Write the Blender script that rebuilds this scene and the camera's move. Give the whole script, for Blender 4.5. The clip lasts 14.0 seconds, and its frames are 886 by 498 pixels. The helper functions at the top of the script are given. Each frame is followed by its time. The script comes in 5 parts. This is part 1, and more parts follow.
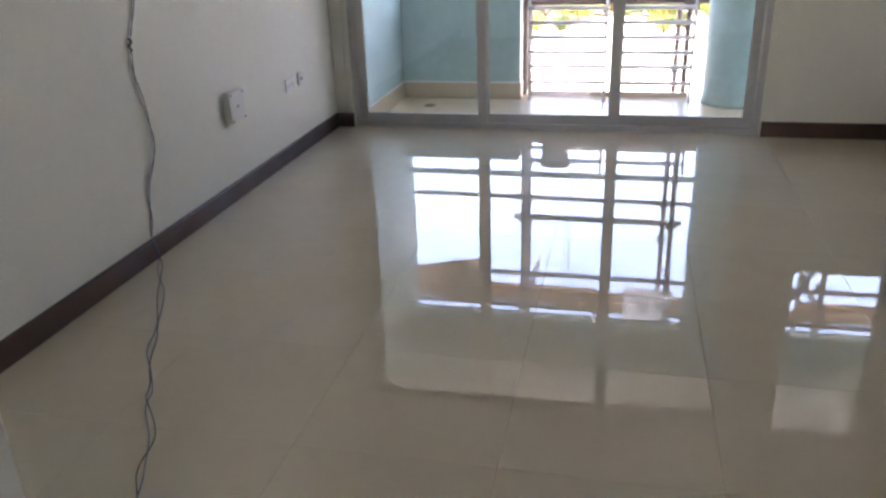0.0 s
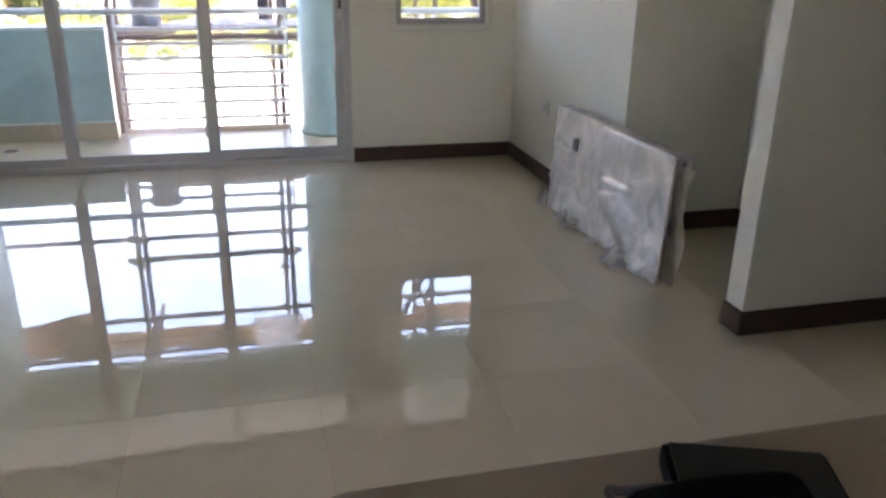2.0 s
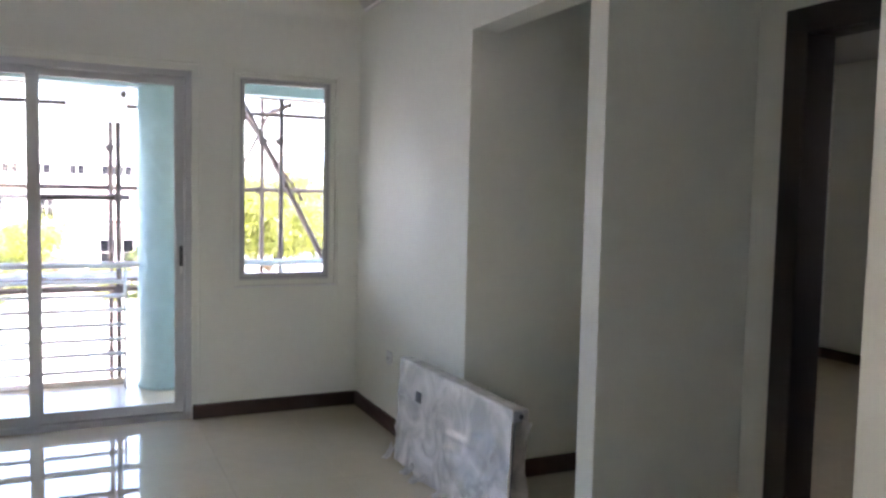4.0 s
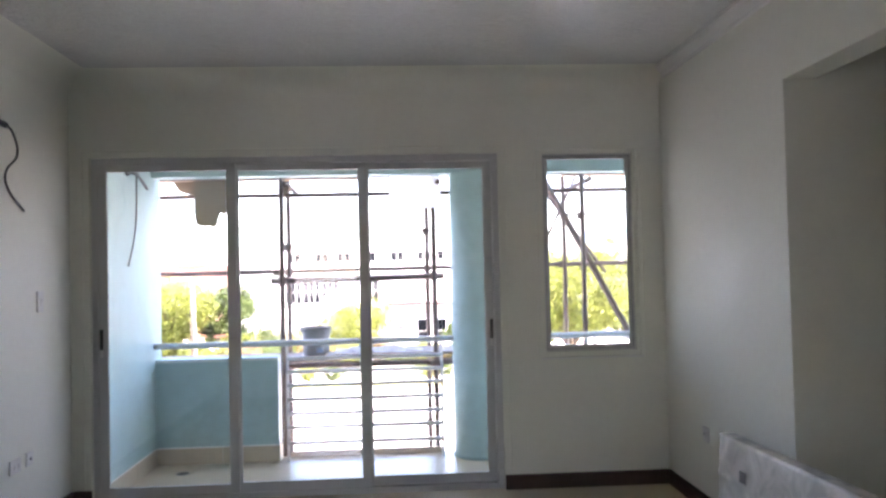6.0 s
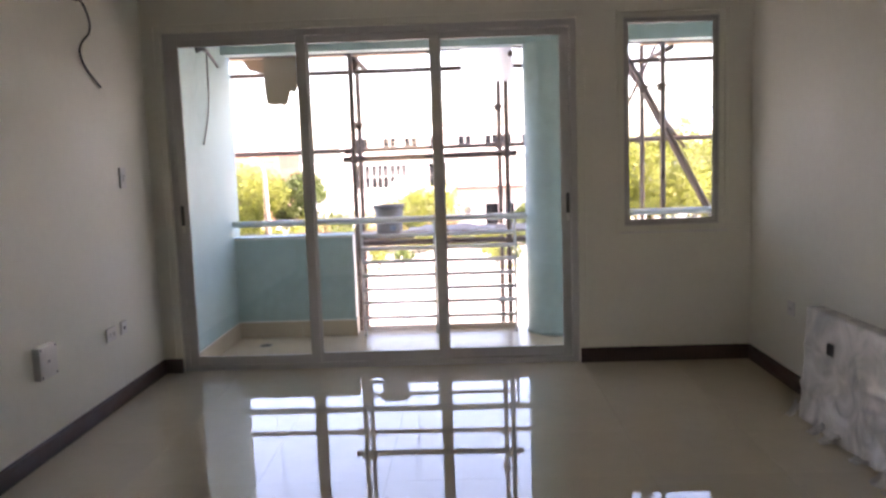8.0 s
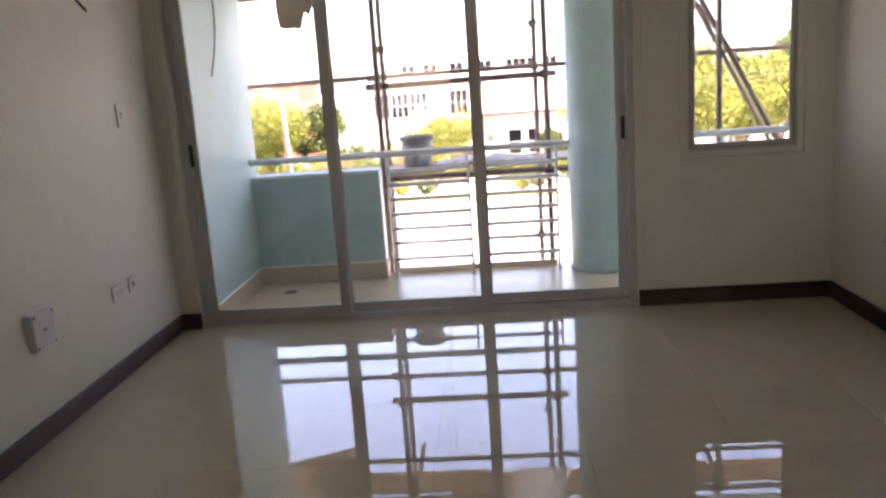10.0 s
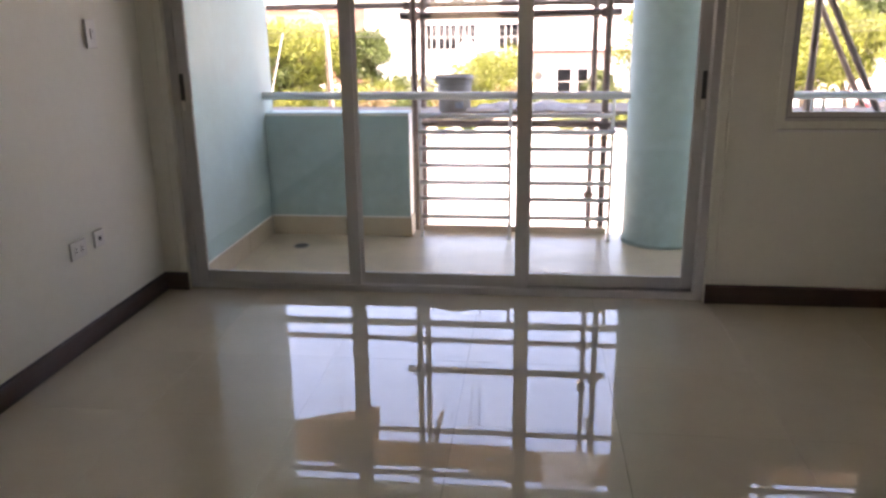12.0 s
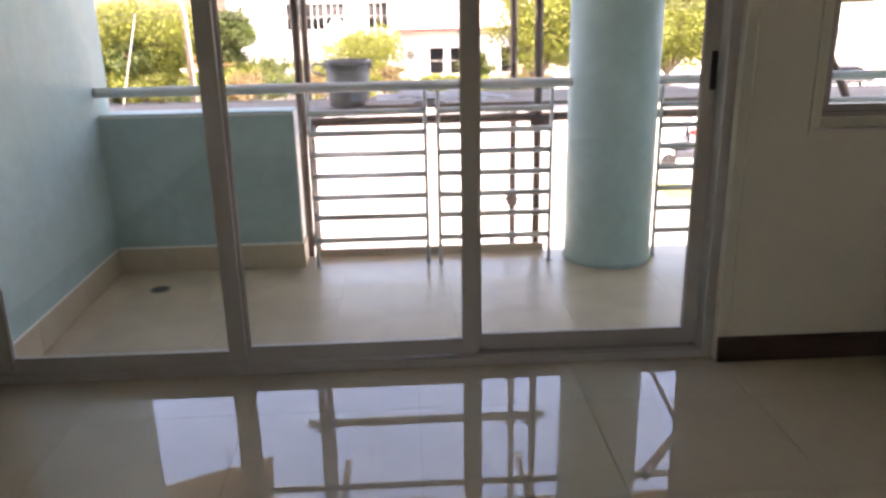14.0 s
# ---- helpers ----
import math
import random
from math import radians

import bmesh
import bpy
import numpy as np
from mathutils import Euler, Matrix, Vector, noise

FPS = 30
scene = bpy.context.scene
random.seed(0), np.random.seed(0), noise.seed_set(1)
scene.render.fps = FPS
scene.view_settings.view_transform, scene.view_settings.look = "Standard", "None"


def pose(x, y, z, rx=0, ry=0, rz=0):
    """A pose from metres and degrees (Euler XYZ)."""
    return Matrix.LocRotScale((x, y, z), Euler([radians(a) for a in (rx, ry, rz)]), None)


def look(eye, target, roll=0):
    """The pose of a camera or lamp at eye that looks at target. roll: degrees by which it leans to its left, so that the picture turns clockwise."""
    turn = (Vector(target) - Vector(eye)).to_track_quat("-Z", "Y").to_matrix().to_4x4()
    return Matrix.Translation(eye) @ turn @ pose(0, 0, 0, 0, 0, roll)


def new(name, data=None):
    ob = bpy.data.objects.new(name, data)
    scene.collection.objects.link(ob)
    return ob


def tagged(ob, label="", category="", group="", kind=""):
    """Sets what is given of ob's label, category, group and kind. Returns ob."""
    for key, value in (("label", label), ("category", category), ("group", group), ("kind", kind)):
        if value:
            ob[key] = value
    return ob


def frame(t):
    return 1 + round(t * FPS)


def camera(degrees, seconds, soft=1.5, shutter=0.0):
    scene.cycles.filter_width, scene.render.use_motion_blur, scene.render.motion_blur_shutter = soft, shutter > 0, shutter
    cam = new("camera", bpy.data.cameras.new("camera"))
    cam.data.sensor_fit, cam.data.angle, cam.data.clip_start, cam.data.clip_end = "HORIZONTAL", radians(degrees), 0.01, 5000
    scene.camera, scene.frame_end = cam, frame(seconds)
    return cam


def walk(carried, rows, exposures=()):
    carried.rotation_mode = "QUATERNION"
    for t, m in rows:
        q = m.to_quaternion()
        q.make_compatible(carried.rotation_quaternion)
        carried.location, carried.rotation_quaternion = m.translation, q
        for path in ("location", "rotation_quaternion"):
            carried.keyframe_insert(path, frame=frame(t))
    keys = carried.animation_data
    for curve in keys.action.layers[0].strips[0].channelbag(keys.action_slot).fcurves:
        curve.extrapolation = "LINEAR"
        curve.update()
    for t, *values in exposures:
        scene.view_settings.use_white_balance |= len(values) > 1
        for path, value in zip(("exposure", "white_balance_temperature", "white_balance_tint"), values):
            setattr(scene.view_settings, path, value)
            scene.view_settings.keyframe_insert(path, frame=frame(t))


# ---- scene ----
cam = camera(58.5, 14.0, soft=2.7)
PATH = [
    (0, (1.914, -5.076, 1.309), (1.49, -3.281, 0.536), -1.9),
    (0.5, (1.927, -5.093, 1.332), (1.694, -3.268, 0.548), -1.0),
    (0.8, (1.961, -5.107, 1.333), (1.883, -3.285, 0.511), -1.09),
    (1, (1.97, -5.123, 1.354), (2.019, -3.294, 0.547), -0.5),
    (1.5, (1.995, -5.132, 1.345), (2.29, -3.317, 0.557), 0.7),
    (2, (2.041, -5.134, 1.354), (2.509, -3.325, 0.64), 1.0),
    (2.5, (2.048, -5.146, 1.374), (2.733, -3.369, 0.765), 3.0),
    (2.8, (2.072, -5.134, 1.374), (2.813, -3.355, 0.838), 2.16),
    (3, (2.065, -5.141, 1.389), (2.876, -3.374, 0.919), 3.2),
    (3.2, (2.082, -5.145, 1.409), (2.94, -3.387, 0.992), 3.26),
    (5.3, (2.085, -5.19, 1.511), (2.559, -3.256, 1.703), -2.2),
    (5.5, (2.061, -5.192, 1.503), (2.402, -3.226, 1.642), -2.4),
    (6, (2.064, -5.148, 1.434), (2.183, -3.153, 1.488), -1.3),
    (6.2, (2.034, -5.148, 1.431), (2.129, -3.151, 1.446), -1.13),
    (6.5, (1.995, -5.132, 1.4), (2.096, -3.136, 1.331), -1.0),
    (6.8, (2.04, -5.125, 1.389), (2.039, -3.129, 1.269), -1.68),
    (7, (2.046, -5.122, 1.372), (2.021, -3.128, 1.219), -1.8),
    (7.5, (2.019, -5.106, 1.373), (1.991, -3.116, 1.173), -2.0),
    (7.7, (2.027, -5.1, 1.363), (1.966, -3.112, 1.148), -1.95),
    (9.8, (1.861, -4.592, 1.379), (1.846, -2.619, 1.055), -2.03),
    (10, (1.902, -4.533, 1.347), (1.778, -2.578, 0.942), -4.0),
    (10.2, (1.918, -4.467, 1.348), (1.822, -2.52, 0.903), -3.14),
    (10.5, (1.865, -4.358, 1.347), (1.896, -2.397, 0.954), -1.8),
    (10.8, (1.9, -4.254, 1.308), (2.072, -2.299, 0.924), -1.4),
    (11, (1.897, -4.179, 1.328), (2.1, -2.243, 0.869), -2.3),
    (11.2, (1.884, -4.121, 1.371), (1.975, -2.177, 0.91), -3.57),
    (11.5, (1.945, -3.971, 1.373), (1.869, -2.012, 0.982), -0.8),
    (11.8, (1.962, -3.854, 1.339), (1.733, -1.93, 0.841), -0.87),
    (12, (1.897, -3.76, 1.352), (1.678, -1.852, 0.792), -0.7),
    (12.2, (1.899, -3.656, 1.339), (1.734, -1.728, 0.833), -0.68),
    (12.5, (1.834, -3.493, 1.295), (1.793, -1.576, 0.727), -0.2),
    (12.8, (1.767, -3.339, 1.367), (1.689, -1.421, 0.805), -1.32),
    (13, (1.725, -3.21, 1.333), (1.503, -1.282, 0.849), -1.2),
    (13.2, (1.721, -3.085, 1.335), (1.373, -1.182, 0.828), -4.72),
    (13.5, (1.664, -2.915, 1.331), (1.396, -0.994, 0.843), -2.8),
    (13.8, (1.638, -2.744, 1.295), (1.583, -0.814, 0.773), -1.03),
    (14, (1.632, -2.592, 1.3), (1.719, -0.689, 0.689), -1.1),
]
walk(cam, [(t, look(eye, target, roll)) for t, eye, target, roll in PATH],
     exposures=[(0.0, 4.24, 7100, 30), (1.0, 4.29, 7100, 29), (2.0, 4.38, 6950, 29), (3.0, 4.44, 6850, 28), (3.2, 4.5, 6800, 28), (5.3, 4.30, 6250, 25), (5.5, 4.18, 6250, 25), (6.5, 3.9, 7150, 31), (7.5, 3.58, 7600, 33),
                (10.0, 3.52, 7900, 33), (11.0, 3.46, 8050, 34), (12.5, 3.52, 8000, 32), (13.0, 3.48, 8000, 31), (14.0, 3.22, 8200, 30)])


# ---- light ----
world = bpy.data.worlds.new("sky")
scene.world = world
world.use_nodes = True
sky = world.node_tree.nodes.new("ShaderNodeTexSky")
sky.sky_type, sky.sun_disc = "NISHITA", False
sky.sun_elevation, sky.sun_rotation = radians(58), radians(160)
sky.air_density, sky.dust_density, sky.ozone_density = 1.0, 2.5, 1.0
world.node_tree.links.new(sky.outputs[0], world.node_tree.nodes["Background"].inputs[0])
world.node_tree.nodes["Background"].inputs[1].default_value = 0.15
sun = new("sun", bpy.data.lights.new("sun", "SUN"))
sun.data.energy, sun.data.angle, sun.data.color = 2.2, radians(0.6), (1.0, 0.95, 0.86)
SUN_WAY = Vector((math.sin(radians(160)) * math.cos(radians(58)), math.cos(radians(160)) * math.cos(radians(58)), math.sin(radians(58))))
sun.matrix_world = look(SUN_WAY * 40, (0, 0, 0))


# ---- materials ----
def material(name, colour, rough=0.5, metal=0.0, vary=0.12, grain=40.0, stain=2.5, bump=0.0, bump_scale=None,
             per_object=0.0, per_island=0.0, coat=0.0, rough_vary=0.08, stretch=(1, 1, 1), ior=1.5, translucent=0.0):
    """A painted, stone, metal or wooden surface: two scales of variation in colour and gloss, with fine relief."""
    m = bpy.data.materials.new(name)
    m.use_nodes = True
    t = m.node_tree
    b = t.nodes["Principled BSDF"]
    link = t.links.new

    def node(kind, **inputs):
        n = t.nodes.new(kind)
        for key, value in inputs.items():
            n.inputs[key].default_value = value
        return n

    where = node("ShaderNodeTexCoord")
    mapping = node("ShaderNodeMapping")
    mapping.inputs["Scale"].default_value = stretch
    link(where.outputs["Object"], mapping.inputs["Vector"])
    fine = node("ShaderNodeTexNoise", Scale=grain, Detail=6.0, Roughness=0.6)
    large = node("ShaderNodeTexNoise", Scale=stain, Detail=4.0, Roughness=0.55)
    link(mapping.outputs[0], fine.inputs["Vector"])
    link(mapping.outputs[0], large.inputs["Vector"])
    mix = node("ShaderNodeMix")
    mix.inputs[0].default_value = 0.5
    link(fine.outputs[0], mix.inputs[2])
    link(large.outputs[0], mix.inputs[3])
    value = node("ShaderNodeMapRange")
    value.inputs["From Min"].default_value, value.inputs["From Max"].default_value = 0.3, 0.7
    value.inputs["To Min"].default_value, value.inputs["To Max"].default_value = 1 - vary, 1 + vary
    link(mix.outputs[0], value.inputs["Value"])
    last = value.outputs[0]
    for amount, kind, socket in ((per_object, "ShaderNodeObjectInfo", "Random"), (per_island, "ShaderNodeNewGeometry", "Random Per Island")):
        if amount:
            info = node(kind)
            span = node("ShaderNodeMapRange")
            span.inputs["To Min"].default_value, span.inputs["To Max"].default_value = 1 - amount, 1 + amount
            link(info.outputs[socket], span.inputs["Value"])
            times = node("ShaderNodeMath")
            times.operation = "MULTIPLY"
            link(last, times.inputs[0])
            link(span.outputs[0], times.inputs[1])
            last = times.outputs[0]
    tint = node("ShaderNodeVectorMath")
    tint.operation = "SCALE"
    tint.inputs[0].default_value = colour
    link(last, tint.inputs["Scale"])
    link(tint.outputs[0], b.inputs["Base Color"])
    gloss = node("ShaderNodeMapRange")
    gloss.inputs["From Min"].default_value, gloss.inputs["From Max"].default_value = 0.3, 0.7
    gloss.inputs["To Min"].default_value, gloss.inputs["To Max"].default_value = max(0.0, rough * (1 - rough_vary * 3)), min(1.0, rough * (1 + rough_vary * 3))
    link(large.outputs[0], gloss.inputs["Value"])
    link(gloss.outputs[0], b.inputs["Roughness"])
    b.inputs["Metallic"].default_value = metal
    b.inputs["IOR"].default_value = ior
    b.inputs["Coat Weight"].default_value = coat
    if bump:
        relief = node("ShaderNodeTexNoise", Scale=bump_scale or grain, Detail=5.0, Roughness=0.6)
        link(mapping.outputs[0], relief.inputs["Vector"])
        lift = node("ShaderNodeBump", Distance=bump)
        lift.inputs["Strength"].default_value = 1.0
        link(relief.outputs[0], lift.inputs["Height"])
        link(lift.outputs[0], b.inputs["Normal"])
    if translucent:
        glow = node("ShaderNodeBsdfTranslucent")
        link(tint.outputs[0], glow.inputs["Color"])
        both = node("ShaderNodeMixShader")
        both.inputs[0].default_value = translucent
        link(b.outputs[0], both.inputs[1])
        link(glow.outputs[0], both.inputs[2])
        link(both.outputs[0], t.nodes["Material Output"].inputs["Surface"])
    return m


def glass_material():
    m = bpy.data.materials.new("window_glass")
    m.use_nodes = True
    b = m.node_tree.nodes["Principled BSDF"]
    b.inputs["Base Color"].default_value = (0.985, 0.99, 0.988, 1)
    b.inputs["Roughness"].default_value = 0.0
    b.inputs["IOR"].default_value = 1.45
    b.inputs["Transmission Weight"].default_value = 1.0
    return m


def film_material(name, colour, alpha, rough, bump, scale, sheer=0.0, patchy=0.03):
    """Thin crumpled plastic sheet: partly clear, with sharp wrinkles that glint."""
    m = material(name, colour, rough, vary=0.02, grain=30, bump=bump, bump_scale=scale, translucent=sheer)
    t = m.node_tree
    clear = t.nodes.new("ShaderNodeBsdfTransparent")
    mixer = t.nodes.new("ShaderNodeMixShader")
    cloud = t.nodes.new("ShaderNodeTexNoise")
    cloud.inputs["Scale"].default_value, cloud.inputs["Detail"].default_value, cloud.inputs["Distortion"].default_value = 5.0, 2.0, 0.0
    where = t.nodes.new("ShaderNodeTexCoord")
    t.links.new(where.outputs["Object"], cloud.inputs["Vector"])
    amount = t.nodes.new("ShaderNodeMapRange")
    amount.inputs["From Min"].default_value, amount.inputs["From Max"].default_value = 0.38, 0.62
    amount.inputs["To Min"].default_value, amount.inputs["To Max"].default_value = alpha * (1 - patchy), min(1.0, alpha * (1 + patchy))
    t.links.new(cloud.outputs[0], amount.inputs["Value"])
    t.links.new(amount.outputs[0], mixer.inputs[0])
    out = t.nodes["Material Output"]
    old = out.inputs["Surface"].links[0].from_socket
    t.links.new(clear.outputs[0], mixer.inputs[1])
    t.links.new(old, mixer.inputs[2])
    t.links.new(mixer.outputs[0], out.inputs["Surface"])
    return m


def wrap_material():
    """Thin clear film: mostly see-through, slightly milky, with a gloss that glints on its folds."""
    m = bpy.data.materials.new("crumpled_clear_wrap")
    m.use_nodes = True
    t = m.node_tree
    link = t.links.new
    t.nodes.remove(t.nodes["Principled BSDF"])
    clear, milk, gloss = t.nodes.new("ShaderNodeBsdfTransparent"), t.nodes.new("ShaderNodeBsdfDiffuse"), t.nodes.new("ShaderNodeBsdfGlossy")
    milk.inputs["Color"].default_value = (0.93, 0.90, 0.84, 1)
    gloss.inputs["Roughness"].default_value = 0.11
    where, cloud, span = t.nodes.new("ShaderNodeTexCoord"), t.nodes.new("ShaderNodeTexNoise"), t.nodes.new("ShaderNodeMapRange")
    cloud.inputs["Scale"].default_value, cloud.inputs["Detail"].default_value, cloud.inputs["Distortion"].default_value = 6.0, 3.0, 1.2
    span.inputs["From Min"].default_value, span.inputs["From Max"].default_value = 0.35, 0.65
    span.inputs["To Min"].default_value, span.inputs["To Max"].default_value = 0.42, 0.74
    link(where.outputs["Object"], cloud.inputs["Vector"])
    link(cloud.outputs[0], span.inputs["Value"])
    body, shine = t.nodes.new("ShaderNodeMixShader"), t.nodes.new("ShaderNodeMixShader")
    shine.inputs[0].default_value = 0.085
    link(span.outputs[0], body.inputs[0])
    link(clear.outputs[0], body.inputs[1])
    link(milk.outputs[0], body.inputs[2])
    link(body.outputs[0], shine.inputs[1])
    link(gloss.outputs[0], shine.inputs[2])
    link(shine.outputs[0], t.nodes["Material Output"].inputs["Surface"])
    return m


def ceiling_material():
    """White gloss paint over a rough trowelled coat: short worm-like ridges that glint."""
    m = material("stippled_ceiling_paint", (0.86, 0.86, 0.83), 0.10, vary=0.05, grain=20, stain=2.2, rough_vary=0.22, ior=1.65)
    t = m.node_tree
    where, mapping = t.nodes.new("ShaderNodeTexCoord"), t.nodes.new("ShaderNodeMapping")
    mapping.inputs["Scale"].default_value = (0.8, 1.25, 1.0)
    ridges, patches, reach, lift = t.nodes.new("ShaderNodeTexNoise"), t.nodes.new("ShaderNodeTexNoise"), t.nodes.new("ShaderNodeMapRange"), t.nodes.new("ShaderNodeBump")
    ridges.inputs["Scale"].default_value, ridges.inputs["Detail"].default_value, ridges.inputs["Distortion"].default_value = 30.0, 1.5, 1.6
    patches.inputs["Scale"].default_value, patches.inputs["Detail"].default_value = 1.6, 3.0
    reach.inputs["From Min"].default_value, reach.inputs["From Max"].default_value = 0.35, 0.65
    reach.inputs["To Min"].default_value, reach.inputs["To Max"].default_value = 0.5, 1.0
    lift.inputs["Distance"].default_value = 0.015
    t.links.new(where.outputs["Object"], mapping.inputs["Vector"])
    t.links.new(mapping.outputs[0], ridges.inputs["Vector"])
    t.links.new(mapping.outputs[0], patches.inputs["Vector"])
    t.links.new(patches.outputs[0], reach.inputs["Value"])
    t.links.new(reach.outputs[0], lift.inputs["Strength"])
    t.links.new(ridges.outputs[0], lift.inputs["Height"])
    t.links.new(lift.outputs[0], t.nodes["Principled BSDF"].inputs["Normal"])
    return m


WALL = material("off_white_wall_paint", (0.832, 0.838, 0.745), 0.55, vary=0.03, grain=18, stain=0.9, bump=0.0006, bump_scale=55)
CEILING = ceiling_material()
TRIM = material("cornice_paint", (0.78, 0.77, 0.74), 0.4, vary=0.03)
BASEBOARD = material("dark_wood_baseboard", (0.062, 0.031, 0.022), 0.55, vary=0.3, grain=60, stain=5, stretch=(1, 1, 6), bump=0.0004)
JAMB = material("dark_brown_door_jamb", (0.026, 0.016, 0.013), 0.45, vary=0.3, grain=50, stretch=(5, 5, 0.6), bump=0.0005)
TILE = material("polished_cream_porcelain", (0.64, 0.575, 0.435), 0.005, vary=0.05, grain=9, stain=1.3, per_object=0.012, rough_vary=0.1, ior=1.72)
GROUT = material("grey_grout", (0.36, 0.32, 0.25), 0.7, vary=0.2, grain=80)
BALCONY_TILE = material("cream_balcony_tile", (0.51, 0.435, 0.315), 0.31, vary=0.17, grain=6, stain=2.0, per_object=0.02, rough_vary=0.04)
BALCONY_GROUT = material("beige_balcony_grout", (0.47, 0.395, 0.31), 0.6, vary=0.1)
SKIRT_TILE = material("beige_skirting_tile", (0.52, 0.43, 0.31), 0.35, vary=0.1, grain=14)
BLUE = material("pale_blue_render_paint", (0.385, 0.53, 0.522), 0.6, vary=0.15, grain=14, stain=3.2, bump=0.003, bump_scale=24)
WHITE_EDGE = material("white_edges_and_lit_faces", (0.8, 0.8, 0.77), 0.6, vary=0.06)
SOFFIT = material("balcony_ceiling_paint", (0.84, 0.80, 0.69), 0.6, vary=0.04)
ALUMINIUM = material("powder_coated_frame", (0.58, 0.58, 0.565), 0.38, metal=0.0, vary=0.04, grain=60)
GAP_SHADE = material("frame_gap_shade", (0.10, 0.10, 0.097), 0.6)
GLASS = glass_material()
RAIL = material("white_painted_steel", (0.74, 0.75, 0.74), 0.35, vary=0.06, grain=20)
BAR = material("pale_grey_steel_bar", (0.74, 0.73, 0.71), 0.4, vary=0.10, grain=18)
STEEL = material("rusty_scaffold_pipe", (0.17, 0.125, 0.105), 0.6, metal=0.3, vary=0.45, grain=22, stain=4, bump=0.0008, rough_vary=0.2)
GALVANISED = material("galvanised_pipe", (0.36, 0.35, 0.34), 0.42, metal=0.7, vary=0.25, grain=25)
PLANK = material("raw_pine_plank", (0.46, 0.30, 0.16), 0.7, vary=0.25, grain=8, stretch=(0.6, 9, 9), bump=0.001, per_object=0.2)
OLD_PLANK = material("grey_weathered_plank", (0.25, 0.205, 0.165), 0.8, vary=0.35, grain=8, stretch=(0.6, 9, 9), bump=0.001, per_object=0.2)
TOE_PLANK = material("dusty_pale_board", (0.50, 0.42, 0.33), 0.8, vary=0.2, grain=8, stretch=(0.6, 9, 9), bump=0.001)
CARD = material("brown_cardboard", (0.29, 0.20, 0.13), 0.8, vary=0.1, grain=20, per_object=0.1)
BUCKET = material("cement_stained_plastic", (0.25, 0.25, 0.25), 0.6, vary=0.25, grain=12, stain=6)
TARP = material("grey_tarpaulin", (0.62, 0.61, 0.60), 0.6, vary=0.2, grain=10)
WHITE_PLASTIC = material("white_plastic", (0.76, 0.76, 0.73), 0.35, vary=0.03)
DARK_PLASTIC = material("dark_grey_plastic", (0.06, 0.06, 0.065), 0.5, vary=0.1)
LAMP_GREY = material("grey_lamp_plastic", (0.34, 0.34, 0.35), 0.4, vary=0.04)
SOCKET_HOLE = material("socket_slots", (0.05, 0.05, 0.05), 0.6)
WIRE_BLACK = material("black_cable", (0.025, 0.025, 0.028), 0.5)
WIRE_BLUE = material("blue_cable", (0.05, 0.10, 0.22), 0.45)
COUNTER = material("beige_counter_stone", (0.27, 0.225, 0.17), 0.32, vary=0.07, grain=60, stain=4)
CABINET = material("plain_counter_base", (0.60, 0.57, 0.50), 0.6, vary=0.04)
FABRIC = material("black_nylon_fabric", (0.007, 0.008, 0.009), 0.95, vary=0.3, grain=90, bump=0.001, ior=1.12)
SCREEN = material("dark_grey_tablet_back", (0.022, 0.026, 0.026), 0.5, vary=0.1, ior=1.25)
TABLETOP = material("white_moulded_plastic", (0.90, 0.86, 0.77), 0.45, vary=0.05, bump=0.0005, bump_scale=90)
TABLE_METAL = material("grey_table_frame", (0.15, 0.155, 0.16), 0.4, metal=0.6, vary=0.1)
WRAP = wrap_material()
LABEL_BLUE = material("faded_blue_label", (0.25, 0.32, 0.42), 0.6, vary=0.2)
SHEET = film_material("milky_plastic_sheet", (0.92, 0.92, 0.92), 0.97, 0.35, 0.004, 9, 0.75)
CONCRETE = material("sunlit_concrete_ground", (0.46, 0.44, 0.40), 0.8, vary=0.12, grain=1.5, stain=0.12)
GRASS = material("dry_grass", (0.22, 0.22, 0.07), 0.9, vary=0.35, grain=3, stain=0.5)
LEAF = material("sunlit_leaves", (0.20, 0.225, 0.045), 0.5, vary=0.3, grain=2, per_island=0.55, translucent=0.5)
LEAF_DARK = material("deep_green_leaves", (0.09, 0.125, 0.035), 0.5, vary=0.3, grain=2, per_island=0.45, translucent=0.4)
LEAF_DRY = material("dry_brown_leaves", (0.20, 0.15, 0.07), 0.7, vary=0.3, grain=2, per_island=0.4, translucent=0.25)
BARK = material("grey_brown_bark", (0.10, 0.075, 0.05), 0.9, vary=0.3, grain=10, bump=0.01)
FACADE = material("white_facade_paint", (0.78, 0.76, 0.73), 0.7, vary=0.05, grain=2, stain=0.3)
PINK = material("pinkish_facade_paint", (0.72, 0.64, 0.60), 0.7, vary=0.06, grain=2, stain=0.3)
ORANGE = material("orange_brick_facade", (0.34, 0.155, 0.095), 0.8, vary=0.1, grain=3)
LEDGE = material("rust_red_ledge", (0.10, 0.022, 0.018), 0.7, vary=0.2)
DARK_GLASS = material("dark_window_glass", (0.006, 0.007, 0.009), 0.5, vary=0.2, ior=1.15)
RUSTY = material("rusty_roof_sheet", (0.12, 0.06, 0.04), 0.8, vary=0.3, grain=4)
ROOF_BLUE = material("blue_metal_roof", (0.22, 0.36, 0.46), 0.5, vary=0.1)
